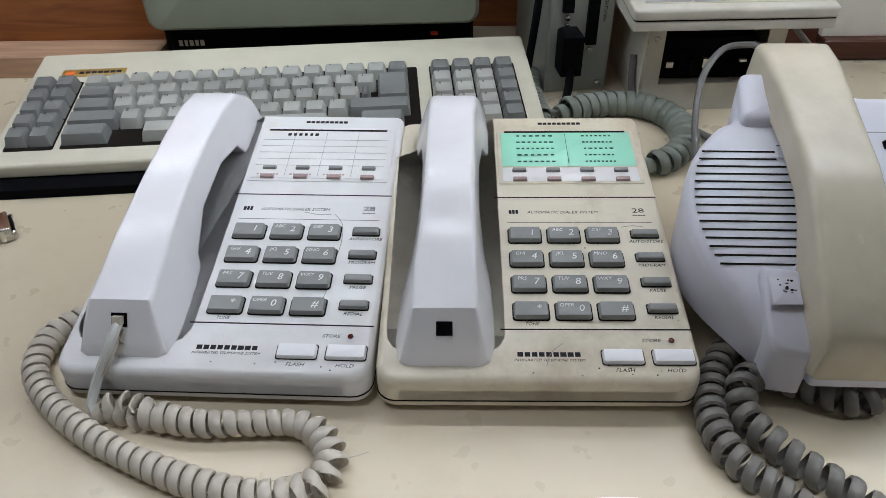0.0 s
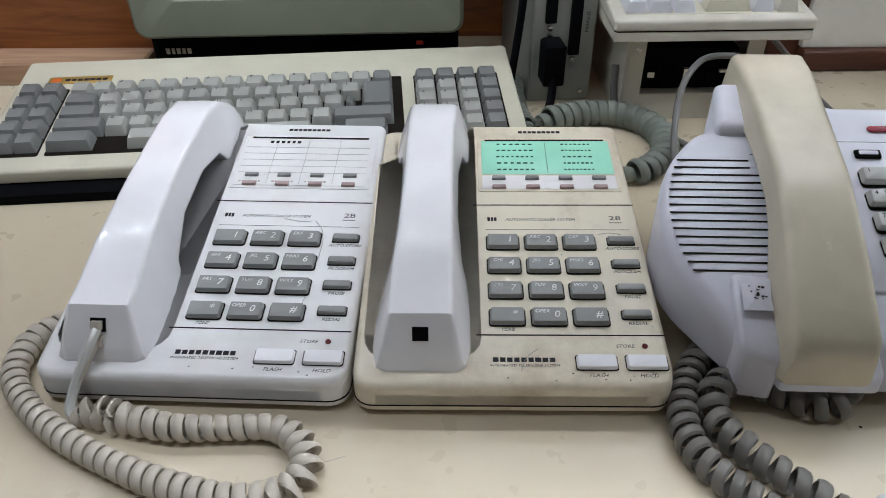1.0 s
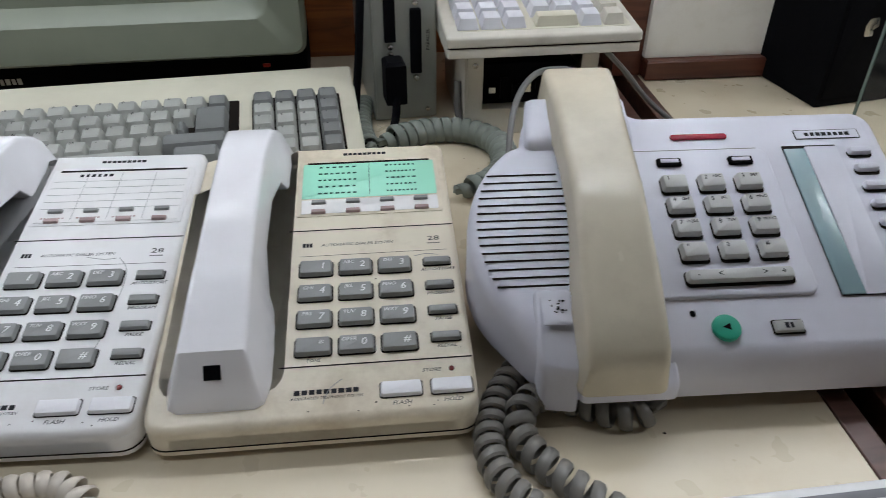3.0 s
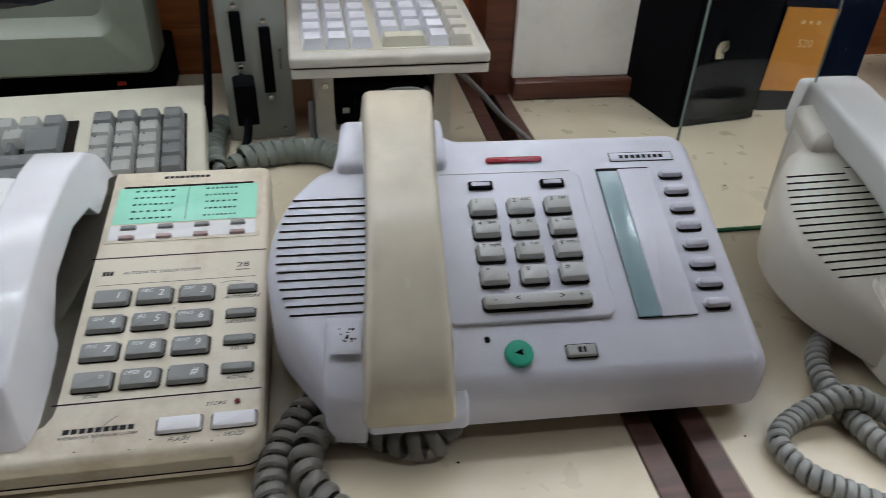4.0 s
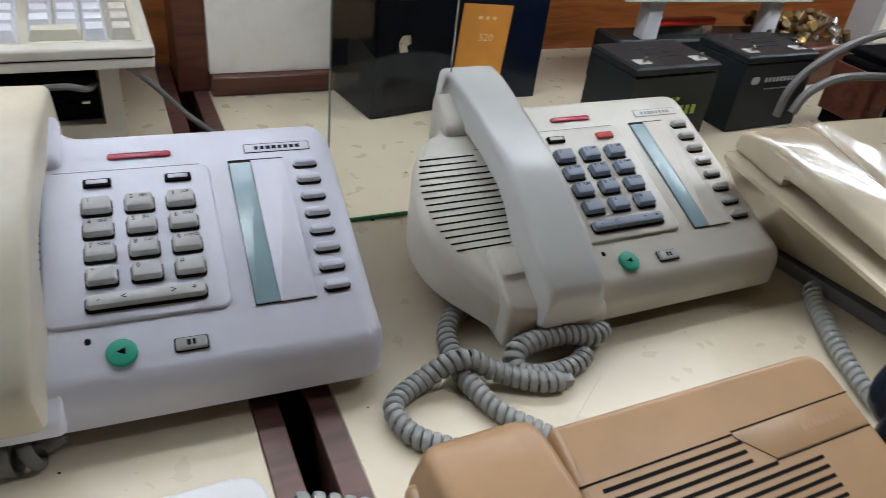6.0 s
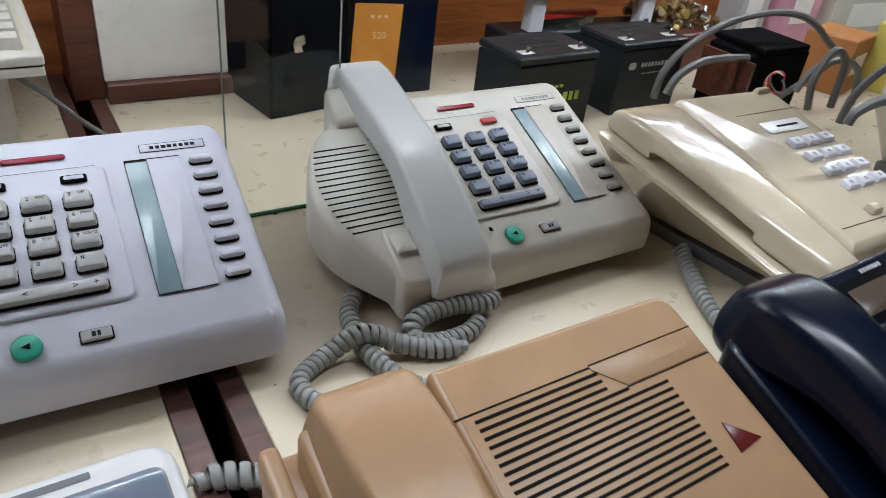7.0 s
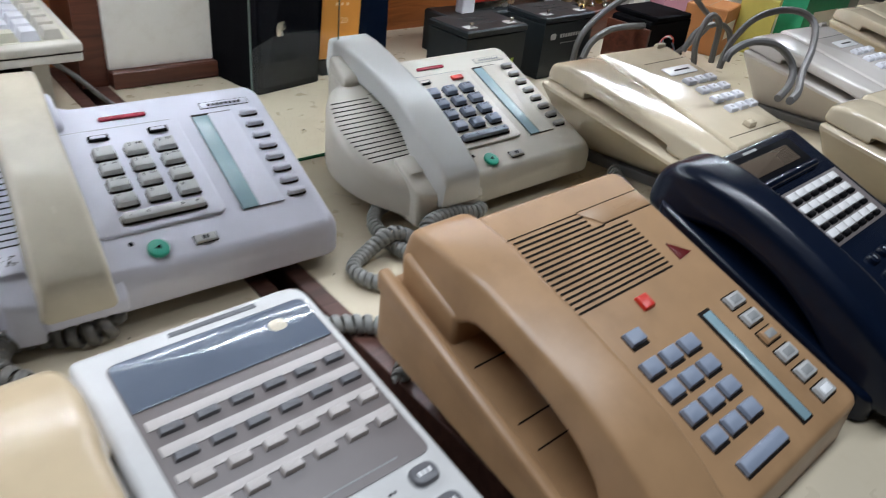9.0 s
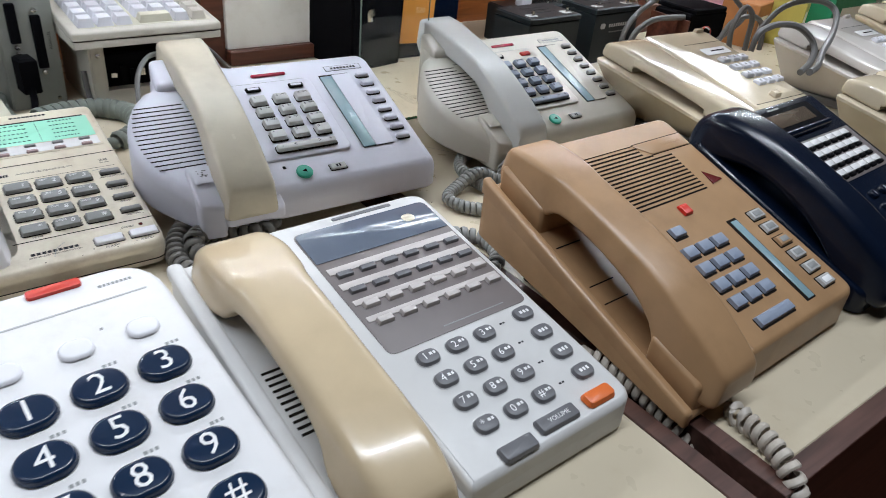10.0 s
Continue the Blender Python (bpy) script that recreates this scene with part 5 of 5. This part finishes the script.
def small_keyboard(m):
    ob = thing("numeric_keyboard", m, "small cream keyboard with white keys lying on the drive frame", "keyboard")
    k = 0.10
    S = math.degrees(math.atan(k))
    F = plane(0, 0.020, S)
    top = lambda x, y: 0.020 + k * y
    W, D = 0.187, 0.20
    part("tray", slab(soften([(0.001, 0.001), (W - 0.001, 0.001), (W - 0.001, D), (0.001, D)], 0.003), 0.0, lambda x, y: 0.009 + k * y * 0.5, 0.001), M_PALESTEEL, ob)
    part("seam", slab(soften([(0.0015, 0.0015), (W - 0.0015, 0.0015), (W - 0.0015, D), (0.0015, D)], 0.003), 0.0085, lambda x, y: 0.0105 + k * y * 0.5, 0.0001), M_LINE, ob)
    part("case", slab(soften([(0, 0), (W, 0), (W, D), (0, D)], 0.004), lambda x, y: 0.010 + k * y * 0.5, top, 0.003, steps=3), M_PALESTEEL, ob)
    part("key_well", slab(rrect(0.166, 0.120, 0.002), 0, 0.0004, 0.0002), M_KB, ob, "", F @ at(W / 2 + 0.002, 0.073))
    for j in range(5):
        for i, (x, w) in enumerate(((0.0225, 1), (0.0450, 1), (0.0675, 1), (0.0960, 1), (0.1185, 1), (0.1400, 1), (0.1625, 1))):
            if j == 0 and i in (3, 4):
                if i == 3:
                    piece("keycap", keycap(0.042, 0.017, 0.010, M_KB, 0.0015, 0.0015, 0.003), ob, F @ at(0.1075, 0.025))
                continue
            piece("keycap", keycap(0.0205, 0.0205, 0.011, M_PALESTEEL if i == 6 else M_KEY_W, 0.0015, 0.0015, 0.0032), ob, F @ at(x, 0.025 + 0.0225 * j))
    return ob


small_keyboard(pose(0.1375, 0.5520, 0.0905, 0, 0, 6.5))


# ---- loudspeaker, dark box with an orange tag, glass pane ----
def speaker(m):
    ob = thing("loudspeaker", m, "tall matt black loudspeaker cabinet with a torn silver sticker", "loudspeaker")
    part("cabinet", box(0, 0, 0, 0.108, 0.105, 0.36, 0.004), M_BLACK, ob)
    part("front_panel", slab(rrect(0.098, 0.34, 0.004, 4), 0, 0.002, 0.001), M_BLACK, ob, "", pose(0.054, -0.0, 0.18, 90, 0, 0))
    part("cone_rim", tube([Vector((0.054 + 0.040 * math.cos(a), -0.003, 0.185 + 0.040 * math.sin(a))) for a in [2 * math.pi * i / 28 for i in range(28)]], 0.003), M_CABLE, ob, "grey speaker rim")
    part("sticker", slab(soften([(-0.007, -0.010), (0.004, -0.010), (0.002, -0.003), (0.008, 0.0), (0.006, 0.010), (-0.005, 0.009), (-0.009, 0.002)], 0.0015), 0, 0.0004, 0.0001), M_METAL, ob, "torn silver sticker", pose(0.040, -0.0022, 0.088, 90, 0, 0))
    return ob


speaker(pose(0.5450, 0.6410, 0, 0, 0, 15.0))


def tag_box(m):
    ob = thing("dark_box", m, "upright dark navy box standing behind the telephones", "box")
    part("body", box(0, 0, 0, 0.118, 0.07, 0.330, 0.002), M_NAVY, ob)
    part("yellow_label", box(0.024, -0.0012, 0.152, 0.090, -0.0004, 0.190, 0.0002), M_YELLOW, ob, "yellow paper label")
    part("lid", box(-0.001, -0.001, 0.3304, 0.119, 0.071, 0.36, 0.002), M_NAVY, ob)
    return ob


tag_box(pose(0.664, 0.690, 0, 0, 0, 4.0))
tag = thing("price_tag", pose(0.6590, 0.6860, 0.028, 90, 3, 4.0), "orange card tag with white handwriting, stuck to a dark box", "tag")
part("card", box(0, 0, 0, 0.066, 0.096, 0.0006, 0.0001), M_TAG, tag)
lettering("520", 0.013, M_TAGINK, tag, at(0.036, 0.056, 0.0008))
bars(tag, at(0.034, 0.080, 0.0007), 0.028, 0.004, 3, M_TAGINK, 0.6, "handwriting", 3)

pane = setting("glass_pane", box(0.492, 0.380, 0.002, 0.596, 0.383, 0.42, 0.0004), M_GLASS, "clear upright glass pane", TABLES, "glass")
part("pane_edge", box(0.492, 0.3786, 0.0003, 0.596, 0.3844, 0.0022, 0.0002), M_GREENEDGE, pane, "green cut edge")
part("pane_edge", box(0.5962, 0.3800, 0.0024, 0.5968, 0.3830, 0.42, 0.0001), M_PANE_EDGE, pane, "dull green cut edge")
part("pane_edge", box(0.4912, 0.3800, 0.0024, 0.4918, 0.3830, 0.42, 0.0001), M_PANE_EDGE, pane, "dull green cut edge")


# ---- batteries ----
def battery(m, label, mark):
    ob = thing("battery", m, label, "battery", "sealed batteries on the far table")
    L, D, H = 0.125, 0.083, 0.100
    part("case", box(0, 0, 0, L, D, H - 0.010, 0.0025), M_BATTERY, ob)
    part("lid", box(-0.0008, -0.0008, H - 0.0098, L + 0.0008, D + 0.0008, H, 0.0025), M_BATTERY, ob, "flat battery lid")
    for x in (0.020, 0.104):
        t = part("terminal_well", slab(rrect(0.020, 0.015, 0.002), 0, 0.0008, 0.0003), M_SILVERGREY, ob, "", at(x, 0.018, H))
        part("terminal", box(x - 0.003, 0.014, H + 0.0006, x + 0.003, 0.0155, H + 0.008, 0.0003), M_METAL, ob, "small metal terminal")
    for i in range(3):
        part("vent_line", box(0.036, 0.030 + 0.014 * i, H, 0.090, 0.034 + 0.014 * i, H + 0.0006, 0.0002), M_BATTERY, ob)
    if mark == "lime":
        bars(ob, pose(0.050, -0.001, 0.060, 90, 0, 0), 0.050, 0.004, 6, M_LIME)
        bars(ob, pose(0.090, -0.001, 0.045, 90, 0, 0), 0.030, 0.012, 3, M_LIME)
    else:
        bars(ob, pose(0.070, -0.001, 0.068, 90, 0, 0), 0.060, 0.006, 9, M_PALEKEY)
        bars(ob, pose(0.072, -0.001, 0.056, 90, 0, 0), 0.056, 0.002, 12, M_GREYKEY)
        part("printed_mark", slab(rrect(0.014, 0.010, 0.004), 0, 0.0001, 0.00002), M_PALEKEY, ob, "", pose(0.024, -0.0009, 0.068, 90, 0, 0))
    return ob


battery(pose(0.815, 0.532, 0, 0, 0, 8.0), "slate-grey sealed battery with lime-green print", "lime")
battery(pose(0.994, 0.568, 0, 0, 0, 8.0), "slate-grey sealed battery with white print", "white")


# ---- glass-topped stand with a red pocket knife ----
st = thing("glass_stand", pose(0.935, 0.715, 0, 0, 0, 4.0), "low stand with a pale milky-green top on white posts", "stand")
part("base", box(-0.03, 0.0, 0.0, 0.30, 0.060, 0.070, 0.003), M_BATTERY, st, "dark grey base")
for x in (0.020, 0.235):
    part("post", slab(rrect(0.026, 0.022, 0.003, 4, x, 0.014), 0.0703, 0.123, 0.001), M_KEY_W, st, "white post")
part("glass_top", box(-0.04, -0.006, 0.1233, 0.29, 0.070, 0.1310, 0.002), M_MILKY, st, "pale milky-green sheet top")
kn = thing("pocket_knife", pose(0.960, 0.735, 0.0705, 0, 0, 8.0), "closed red pocket knife with steel blades", "knife")
part("blade_stack", slab(rrect(0.118, 0.012, 0.005, 5), 0.0, 0.014, 0.001), M_METAL, kn, "stack of steel blades", at(0.06, 0, 0))
part("scale", slab(rrect(0.122, 0.018, 0.008, 6), 0.0142, 0.023, 0.004, steps=4), M_RED, kn, "rounded red plastic scale", at(0.06, 0, 0))
bolt = thing("door_bolt", pose(*(turned(0.905, 0.798)), 0.045, 0, 0, YAW), "small steel bolt fitting on the wooden wall", "bolt")
for z in (0, 0.025):
    part("knob", slab(rrect(0.010, 0.010, 0.0048, 5), 0, 0.014, 0.003, steps=3), M_METAL, bolt, "", pose(0, 0, z, 90, 0, 0))
part("rod", tube([Vector((0, -0.008, -0.02)), Vector((0, -0.008, 0.05))], 0.003), M_METAL, bolt)


# ---- clutter behind the beige telephones ----
def brass_parts(m):
    ob = thing("brass_fittings", m, "heap of tarnished brass fittings and screws on a wooden block", "fittings")
    part("block", box(-0.09, -0.05, 0, 0.09, 0.05, 0.06, 0.003), M_DARKWOOD, ob, "dark wooden block")
    rnd = random.Random(21)
    for i in range(46):
        r = rnd.uniform(0.005, 0.011)
        h = rnd.uniform(0.008, 0.026)
        p = pose(rnd.uniform(-0.08, 0.08), rnd.uniform(-0.04, 0.04), 0.060 + rnd.uniform(0, 0.03), rnd.uniform(-70, 70), rnd.uniform(-70, 70), rnd.uniform(0, 360))
        piece("fitting", shared(("brass", i % 5), lambda: finish("fitting", slab(rrect(2 * r, 2 * r, r * 0.98, 3), -h / 2, h / 2, 0.001, steps=1), (M_BRASS, M_METAL, M_BRASS, M_GOLD, M_BRASS)[i % 5])), ob, p)
    return ob


brass_parts(pose(1.245, 0.765, 0, 0, 0, 10))
tr = thing("transformer", pose(1.235, 0.560, 0, 0, 0, 6), "black transformer unit with red and white wires", "transformer")
part("core", box(-0.06, -0.04, 0, 0.06, 0.04, 0.095, 0.004), M_BLACK, tr)
part("frame_plate", box(-0.066, -0.044, 0.020, -0.061, 0.044, 0.085, 0.001), M_DARKWOOD, tr)
part("top_plate", box(-0.05, -0.044, 0.0952, 0.05, 0.044, 0.104, 0.002), M_BLACK, tr)
for i, mt in enumerate((M_RED, M_SILVER, M_RED, M_BLUEKEY)):
    pts = [(-0.01 + 0.022 * math.cos(a + i), -0.046 - 0.002 * i, 0.055 + 0.016 * math.sin(a * 1.0 + i * 0.7)) for a in [0.5 * j for j in range(10)]]
    part("wire", tube(curve_points(pts, 0.003), 0.0013), mt, tr)


def card_box(m, w, d, h, mt, label):
    ob = thing("card_box", m, label, "box", "card boxes at the far end")
    part("carton", box(0, 0, 0, w, d, h, 0.002), mt, ob)
    part("flap_line", box(w * 0.1, d * 0.48, h, w * 0.9, d * 0.52, h + 0.0006, 0.0001), M_PALEWOOD, ob)
    part("paper_label", box(w * 0.2, -0.0008, h * 0.35, w * 0.75, -0.0002, h * 0.7, 0.0001), M_PANEL, ob)
    return ob


card_box(pose(1.450, 0.560, 0, 0, 0, 20), 0.10, 0.08, 0.09, M_BROWNBOX, "orange-brown card box standing behind telephones")
card_box(pose(1.565, 0.530, 0, 0, 0, 25), 0.05, 0.07, 0.11, M_YELLOW, "narrow yellow card box standing behind telephones")
card_box(pose(1.650, 0.520, 0, 0, 0, 6), 0.20, 0.08, 0.12, M_GREENBOX, "green card box with a white label")
card_box(pose(1.500, 0.750, 0, 0, 0, 6), 0.10, 0.06, 0.17, M_ROSE, "pale pink card box near the wall")
card_box(pose(1.640, 0.760, 0, 0, 0, 4), 0.28, 0.07, 0.13, M_PALESTEEL, "long cream card box near the wall")
card_box(pose(1.960, 0.700, 0, 0, 0, 4), 0.30, 0.10, 0.14, M_CRT, "grey-green box at the table's far end")
card_box(pose(1.400, 0.760, 0, 0, 0, 4), 0.07, 0.05, 0.15, M_PALEKEY, "grey metal box near the wall")


# ---- cables and coiled cords ----
def coil_thing(name, pts, material, label, plugs=True, **kw):
    ob = thing(name, Matrix(), label, "cord", "coiled telephone cords")
    part("coil", coil(pts, **kw), material, ob)
    for p, q in ((pts[0], pts[1]), (pts[-1], pts[-2])) if plugs else ():
        part("plug", box(-0.0035, -0.003, -0.010, 0.0035, 0.003, 0.002, 0.001), material, ob, "small moulded plug", look(p, q))
    return ob


Z = 0.0083
white_cord = coil_thing("coiled_cord", [(-0.191, 0.187, 0.041), (-0.193, 0.172, 0.034), (-0.203, 0.158, 0.014), (-0.200, 0.150, 0.007), (-0.188, 0.153, Z), (-0.170, 0.150, Z), (-0.137, 0.146, Z), (-0.104, 0.149, Z), (-0.078, 0.151, Z),
                           (-0.061, 0.141, Z), (-0.054, 0.124, Z), (-0.064, 0.109, Z), (-0.092, 0.103, Z), (-0.122, 0.107, Z), (-0.157, 0.117, Z), (-0.195, 0.132, Z),
                           (-0.230, 0.153, Z), (-0.253, 0.176, Z), (-0.259, 0.203, Z), (-0.250, 0.221, Z), (-0.238, 0.235, Z)], M_CORD,
           "dirty taupe coiled cord lying on the table", ends=(0.050, 0.0), R=0.0068, pitch=0.0084, wire=0.0021, wide=1.75, per=18)
part("cord_end", tube(curve_points([(-0.191, 0.1855, 0.0475), (-0.193, 0.173, 0.0400), (-0.202, 0.159, 0.018), (-0.203, 0.151, 0.008), (-0.196, 0.150, 0.006)], 0.003), 0.0031), M_SILVERGREY, white_cord, "straight pale end of the cord")
coil_thing("coiled_cord", [(0.196, 0.250, Z), (0.180, 0.238, Z), (0.164, 0.213, Z), (0.156, 0.182, Z), (0.159, 0.158, Z), (0.170, 0.141, Z), (0.188, 0.126, Z), (0.205, 0.108, Z), (0.215, 0.09, Z)], M_CORD_GREY,
           "dark grey coiled cord running from under a telephone", R=0.0074, pitch=0.0092, wire=0.0022, wide=1.6, per=18)
coil_thing("coiled_cord", [(0.262, 0.207, 0.010), (0.247, 0.198, Z), (0.231, 0.199, Z), (0.213, 0.207, Z), (0.192, 0.211, 0.010), (0.177, 0.200, 0.012), (0.175, 0.180, Z), (0.188, 0.160, Z), (0.203, 0.145, Z), (0.220, 0.132, Z), (0.238, 0.112, Z)], M_CORD_GREY,
           "grey loosely stretched coiled cord before a telephone", R=0.0078, pitch=0.0108, wire=0.0023, wide=1.7, per=18)
coil_thing("coiled_cord", [(0.552, 0.285, Z), (0.528, 0.277, Z), (0.509, 0.250, Z), (0.507, 0.212, Z), (0.518, 0.175, Z), (0.540, 0.148, Z), (0.562, 0.118, Z), (0.578, 0.10, Z)], M_CORD_PALE,
           "pale grey coiled cord lying on the table", R=0.0060, pitch=0.0062, wire=0.0019, wide=1.5)
coil_thing("coiled_cord", [(0.628, 0.232, 0.014), (0.612, 0.221, 0.016), (0.582, 0.222, 0.020), (0.551, 0.216, 0.019), (0.543, 0.206, 0.012), (0.556, 0.199, Z), (0.585, 0.201, Z), (0.602, 0.211, Z), (0.600, 0.219, 0.007)], M_CORD_PALE,
           "pale grey coiled cord bunched below a handset", R=0.0064, pitch=0.0058, wire=0.0019, wide=1.4)
coil_thing("coiled_cord", [(0.580, 0.190, 0.007), (0.556, 0.192, Z), (0.530, 0.203, 0.012), (0.506, 0.212, 0.020), (0.475, 0.208, Z), (0.453, 0.190, Z), (0.459, 0.166, Z), (0.480, 0.149, Z), (0.502, 0.135, Z)], M_CORD_PALE,
           "pale grey coiled cord looping over the table", R=0.0060, pitch=0.0062, wire=0.0019, wide=1.5)
coil_thing("coiled_cord", [(0.052, 0.650, 0.009), (0.049, 0.617, 0.009), (0.053, 0.575, 0.009), (0.060, 0.545, 0.009), (0.066, 0.530, 0.008)], M_CORD_OLIVE, "grey-green coiled keyboard cord behind telephones", R=0.0088, wire=0.0024, pitch=0.0085, wide=1.6)
coil_thing("coiled_cord", [(0.072, 0.545, 0.010), (0.087, 0.552, 0.011), (0.124, 0.568, 0.011), (0.160, 0.566, 0.011), (0.188, 0.538, 0.011), (0.190, 0.492, 0.011), (0.168, 0.460, 0.011), (0.145, 0.452, 0.011)], M_CORD_OLIVE,
           "thick grey-green coiled keyboard cord behind telephones", R=0.0108, wire=0.0028, pitch=0.0105, wide=1.7)
coil_thing("coiled_cord", [(0.880, 0.262, 0.010), (0.850, 0.252, Z), (0.836, 0.235, Z), (0.820, 0.205, Z), (0.806, 0.175, Z), (0.794, 0.140, Z), (0.786, 0.11, Z)], M_CORD_PALE, "grey coiled cord between two telephones", R=0.0060, pitch=0.0068, wire=0.0019, wide=1.5, ends=(0.03, 0))
coil_thing("coiled_cord", [(0.372, 0.131, Z), (0.388, 0.130, Z), (0.405, 0.124, Z), (0.428, 0.113, Z), (0.440, 0.095, Z), (0.436, 0.070, Z), (0.424, 0.055, Z), (0.410, 0.048, Z)], M_CORD_PALE, "grey coiled cord lying across the gap of the tables", plugs=False, R=0.0064, pitch=0.0085, wire=0.0021, wide=1.6)
coil_thing("coiled_cord", [(0.412, -0.085, 0.010), (0.424, -0.120, 0.006), (0.431, -0.150, -0.002), (0.436, -0.178, -0.014), (0.440, -0.200, -0.050)], M_CORD, "taupe coiled cord slipping into the gap", R=0.0066, pitch=0.0080, wire=0.002, wide=1.6)
coil_thing("coiled_cord", [(0.505, -0.160, 0.020), (0.490, -0.172, 0.010), (0.478, -0.185, 0.003), (0.474, -0.200, 0.007), (0.470, -0.225, Z), (0.463, -0.252, 0.002), (0.460, -0.268, -0.03), (0.460, -0.270, -0.10)], M_CORD, "taupe coiled cord hanging over the table's edge", R=0.0072, pitch=0.0080, wire=0.002, wide=1.6, ends=(0.036, 0))

cord("grey_cable", [(0.150, 0.60, 0.05), (0.152, 0.585, 0.016), (0.170, 0.565, 0.006), (0.200, 0.535, 0.005), (0.235, 0.50, 0.004), (0.27, 0.47, 0.004)], 0.0036, "grey cable trailing behind telephones", "cable")
cord("grey_cable", [(0.195, 0.440, 0.004), (0.192, 0.475, 0.03), (0.200, 0.520, 0.060), (0.220, 0.548, 0.078), (0.246, 0.556, 0.080), (0.262, 0.575, 0.070), (0.266, 0.62, 0.06)], 0.0030, "thin pale cable arching below the small keyboard", "cable")
cord("grey_cable", [(0.292, 0.60, 0.085), (0.318, 0.605, 0.060), (0.345, 0.605, 0.030), (0.372, 0.600, 0.008), (0.382, 0.575, 0.004), (0.376, 0.54, 0.004)], 0.0028, "thin grey cable drooping to the table", "cable")
ob = new("black_cable", finish("black_cable", tube(curve_points([(0.44, 0.66, 0.32), (0.478, 0.655, 0.25), (0.512, 0.652, 0.180), (0.538, 0.650, 0.150), (0.556, 0.655, 0.19), (0.565, 0.66, 0.25)], 0.006), 0.0055), M_BLACK))
tagged(ob, "thick black cable hanging against the white board", "cable")
cord("grey_cable", [(0.50, 0.610, 0.31), (0.53, 0.612, 0.255), (0.575, 0.618, 0.222), (0.63, 0.628, 0.226), (0.67, 0.640, 0.27)], 0.0055, "thick grey cable looping before the loudspeaker", "cable")
cord("grey_cable", [(1.040, 0.540, 0.034), (1.046, 0.540, 0.071), (1.074, 0.540, 0.102), (1.133, 0.540, 0.132), (1.209, 0.540, 0.145), (1.274, 0.535, 0.139), (1.324, 0.530, 0.111), (1.342, 0.520, 0.076), (1.20, 0.51, 0.01)], 0.0050, "thick grey cable arching behind telephones", "cable")
cord("grey_cable", [(1.041, 0.520, 0.047), (1.053, 0.520, 0.071), (1.086, 0.520, 0.088), (1.139, 0.525, 0.090), (1.211, 0.530, 0.085), (1.269, 0.535, 0.084)], 0.0055, "thick grey cable arching behind telephones", "cable")
cord("grey_cable", [(1.079, 0.300, 0.097), (1.086, 0.300, 0.130), (1.107, 0.290, 0.164), (1.145, 0.280, 0.177), (1.169, 0.260, 0.178), (1.174, 0.240, 0.166), (1.131, 0.210, 0.147), (1.052, 0.170, 0.136), (0.981, 0.130, 0.133), (0.932, 0.110, 0.135)], 0.0046, "grey cable looping over a pale telephone", "cable")
cord("grey_cable", [(0.934, 0.200, 0.151), (0.940, 0.200, 0.162), (0.972, 0.200, 0.170), (1.002, 0.190, 0.169), (1.024, 0.180, 0.156), (1.029, 0.170, 0.141), (1.013, 0.160, 0.126), (0.980, 0.150, 0.118)], 0.0046, "grey cable bent into a loop before a telephone", "cable")
cord("grey_cable", [(1.219, 0.440, 0.046), (1.209, 0.440, 0.082), (1.217, 0.440, 0.112), (1.233, 0.440, 0.125), (1.258, 0.440, 0.107), (1.263, 0.440, 0.066), (1.265, 0.440, 0.042)], 0.0050, "grey cable standing in a loop", "cable")
cord("grey_cable", [(1.223, 0.470, 0.059), (1.245, 0.470, 0.089), (1.294, 0.470, 0.099), (1.332, 0.470, 0.086), (1.349, 0.470, 0.060), (1.354, 0.470, 0.028)], 0.0050, "grey cable standing in a loop", "cable")

# a small loose connector on the table
db = thing("cable_connector", pose(-0.372, 0.318, 0, 0, 0, 38), "loose metal-shelled connector with a black face", "connector")
part("hood", slab(rrect(0.026, 0.034, 0.004, 4, -0.010, 0.0), 0.0, 0.013, 0.003, steps=3), M_SILVERGREY, db)
part("shell", slab(rrect(0.010, 0.030, 0.002, 3, 0.008, 0.0), 0.001, 0.012, 0.001), M_METAL, db, "bent metal shell")
part("face", box(0.0132, -0.0105, 0.0028, 0.0150, 0.0105, 0.0100, 0.0004), M_BLACK, db)
for s in (-1, 1):
    part("screw", slab(rrect(0.004, 0.004, 0.0019, 4), 0, 0.003, 0.0006), M_METAL, db, "", pose(0.0130, s * 0.0132, 0.0064, 0, 90, 0))
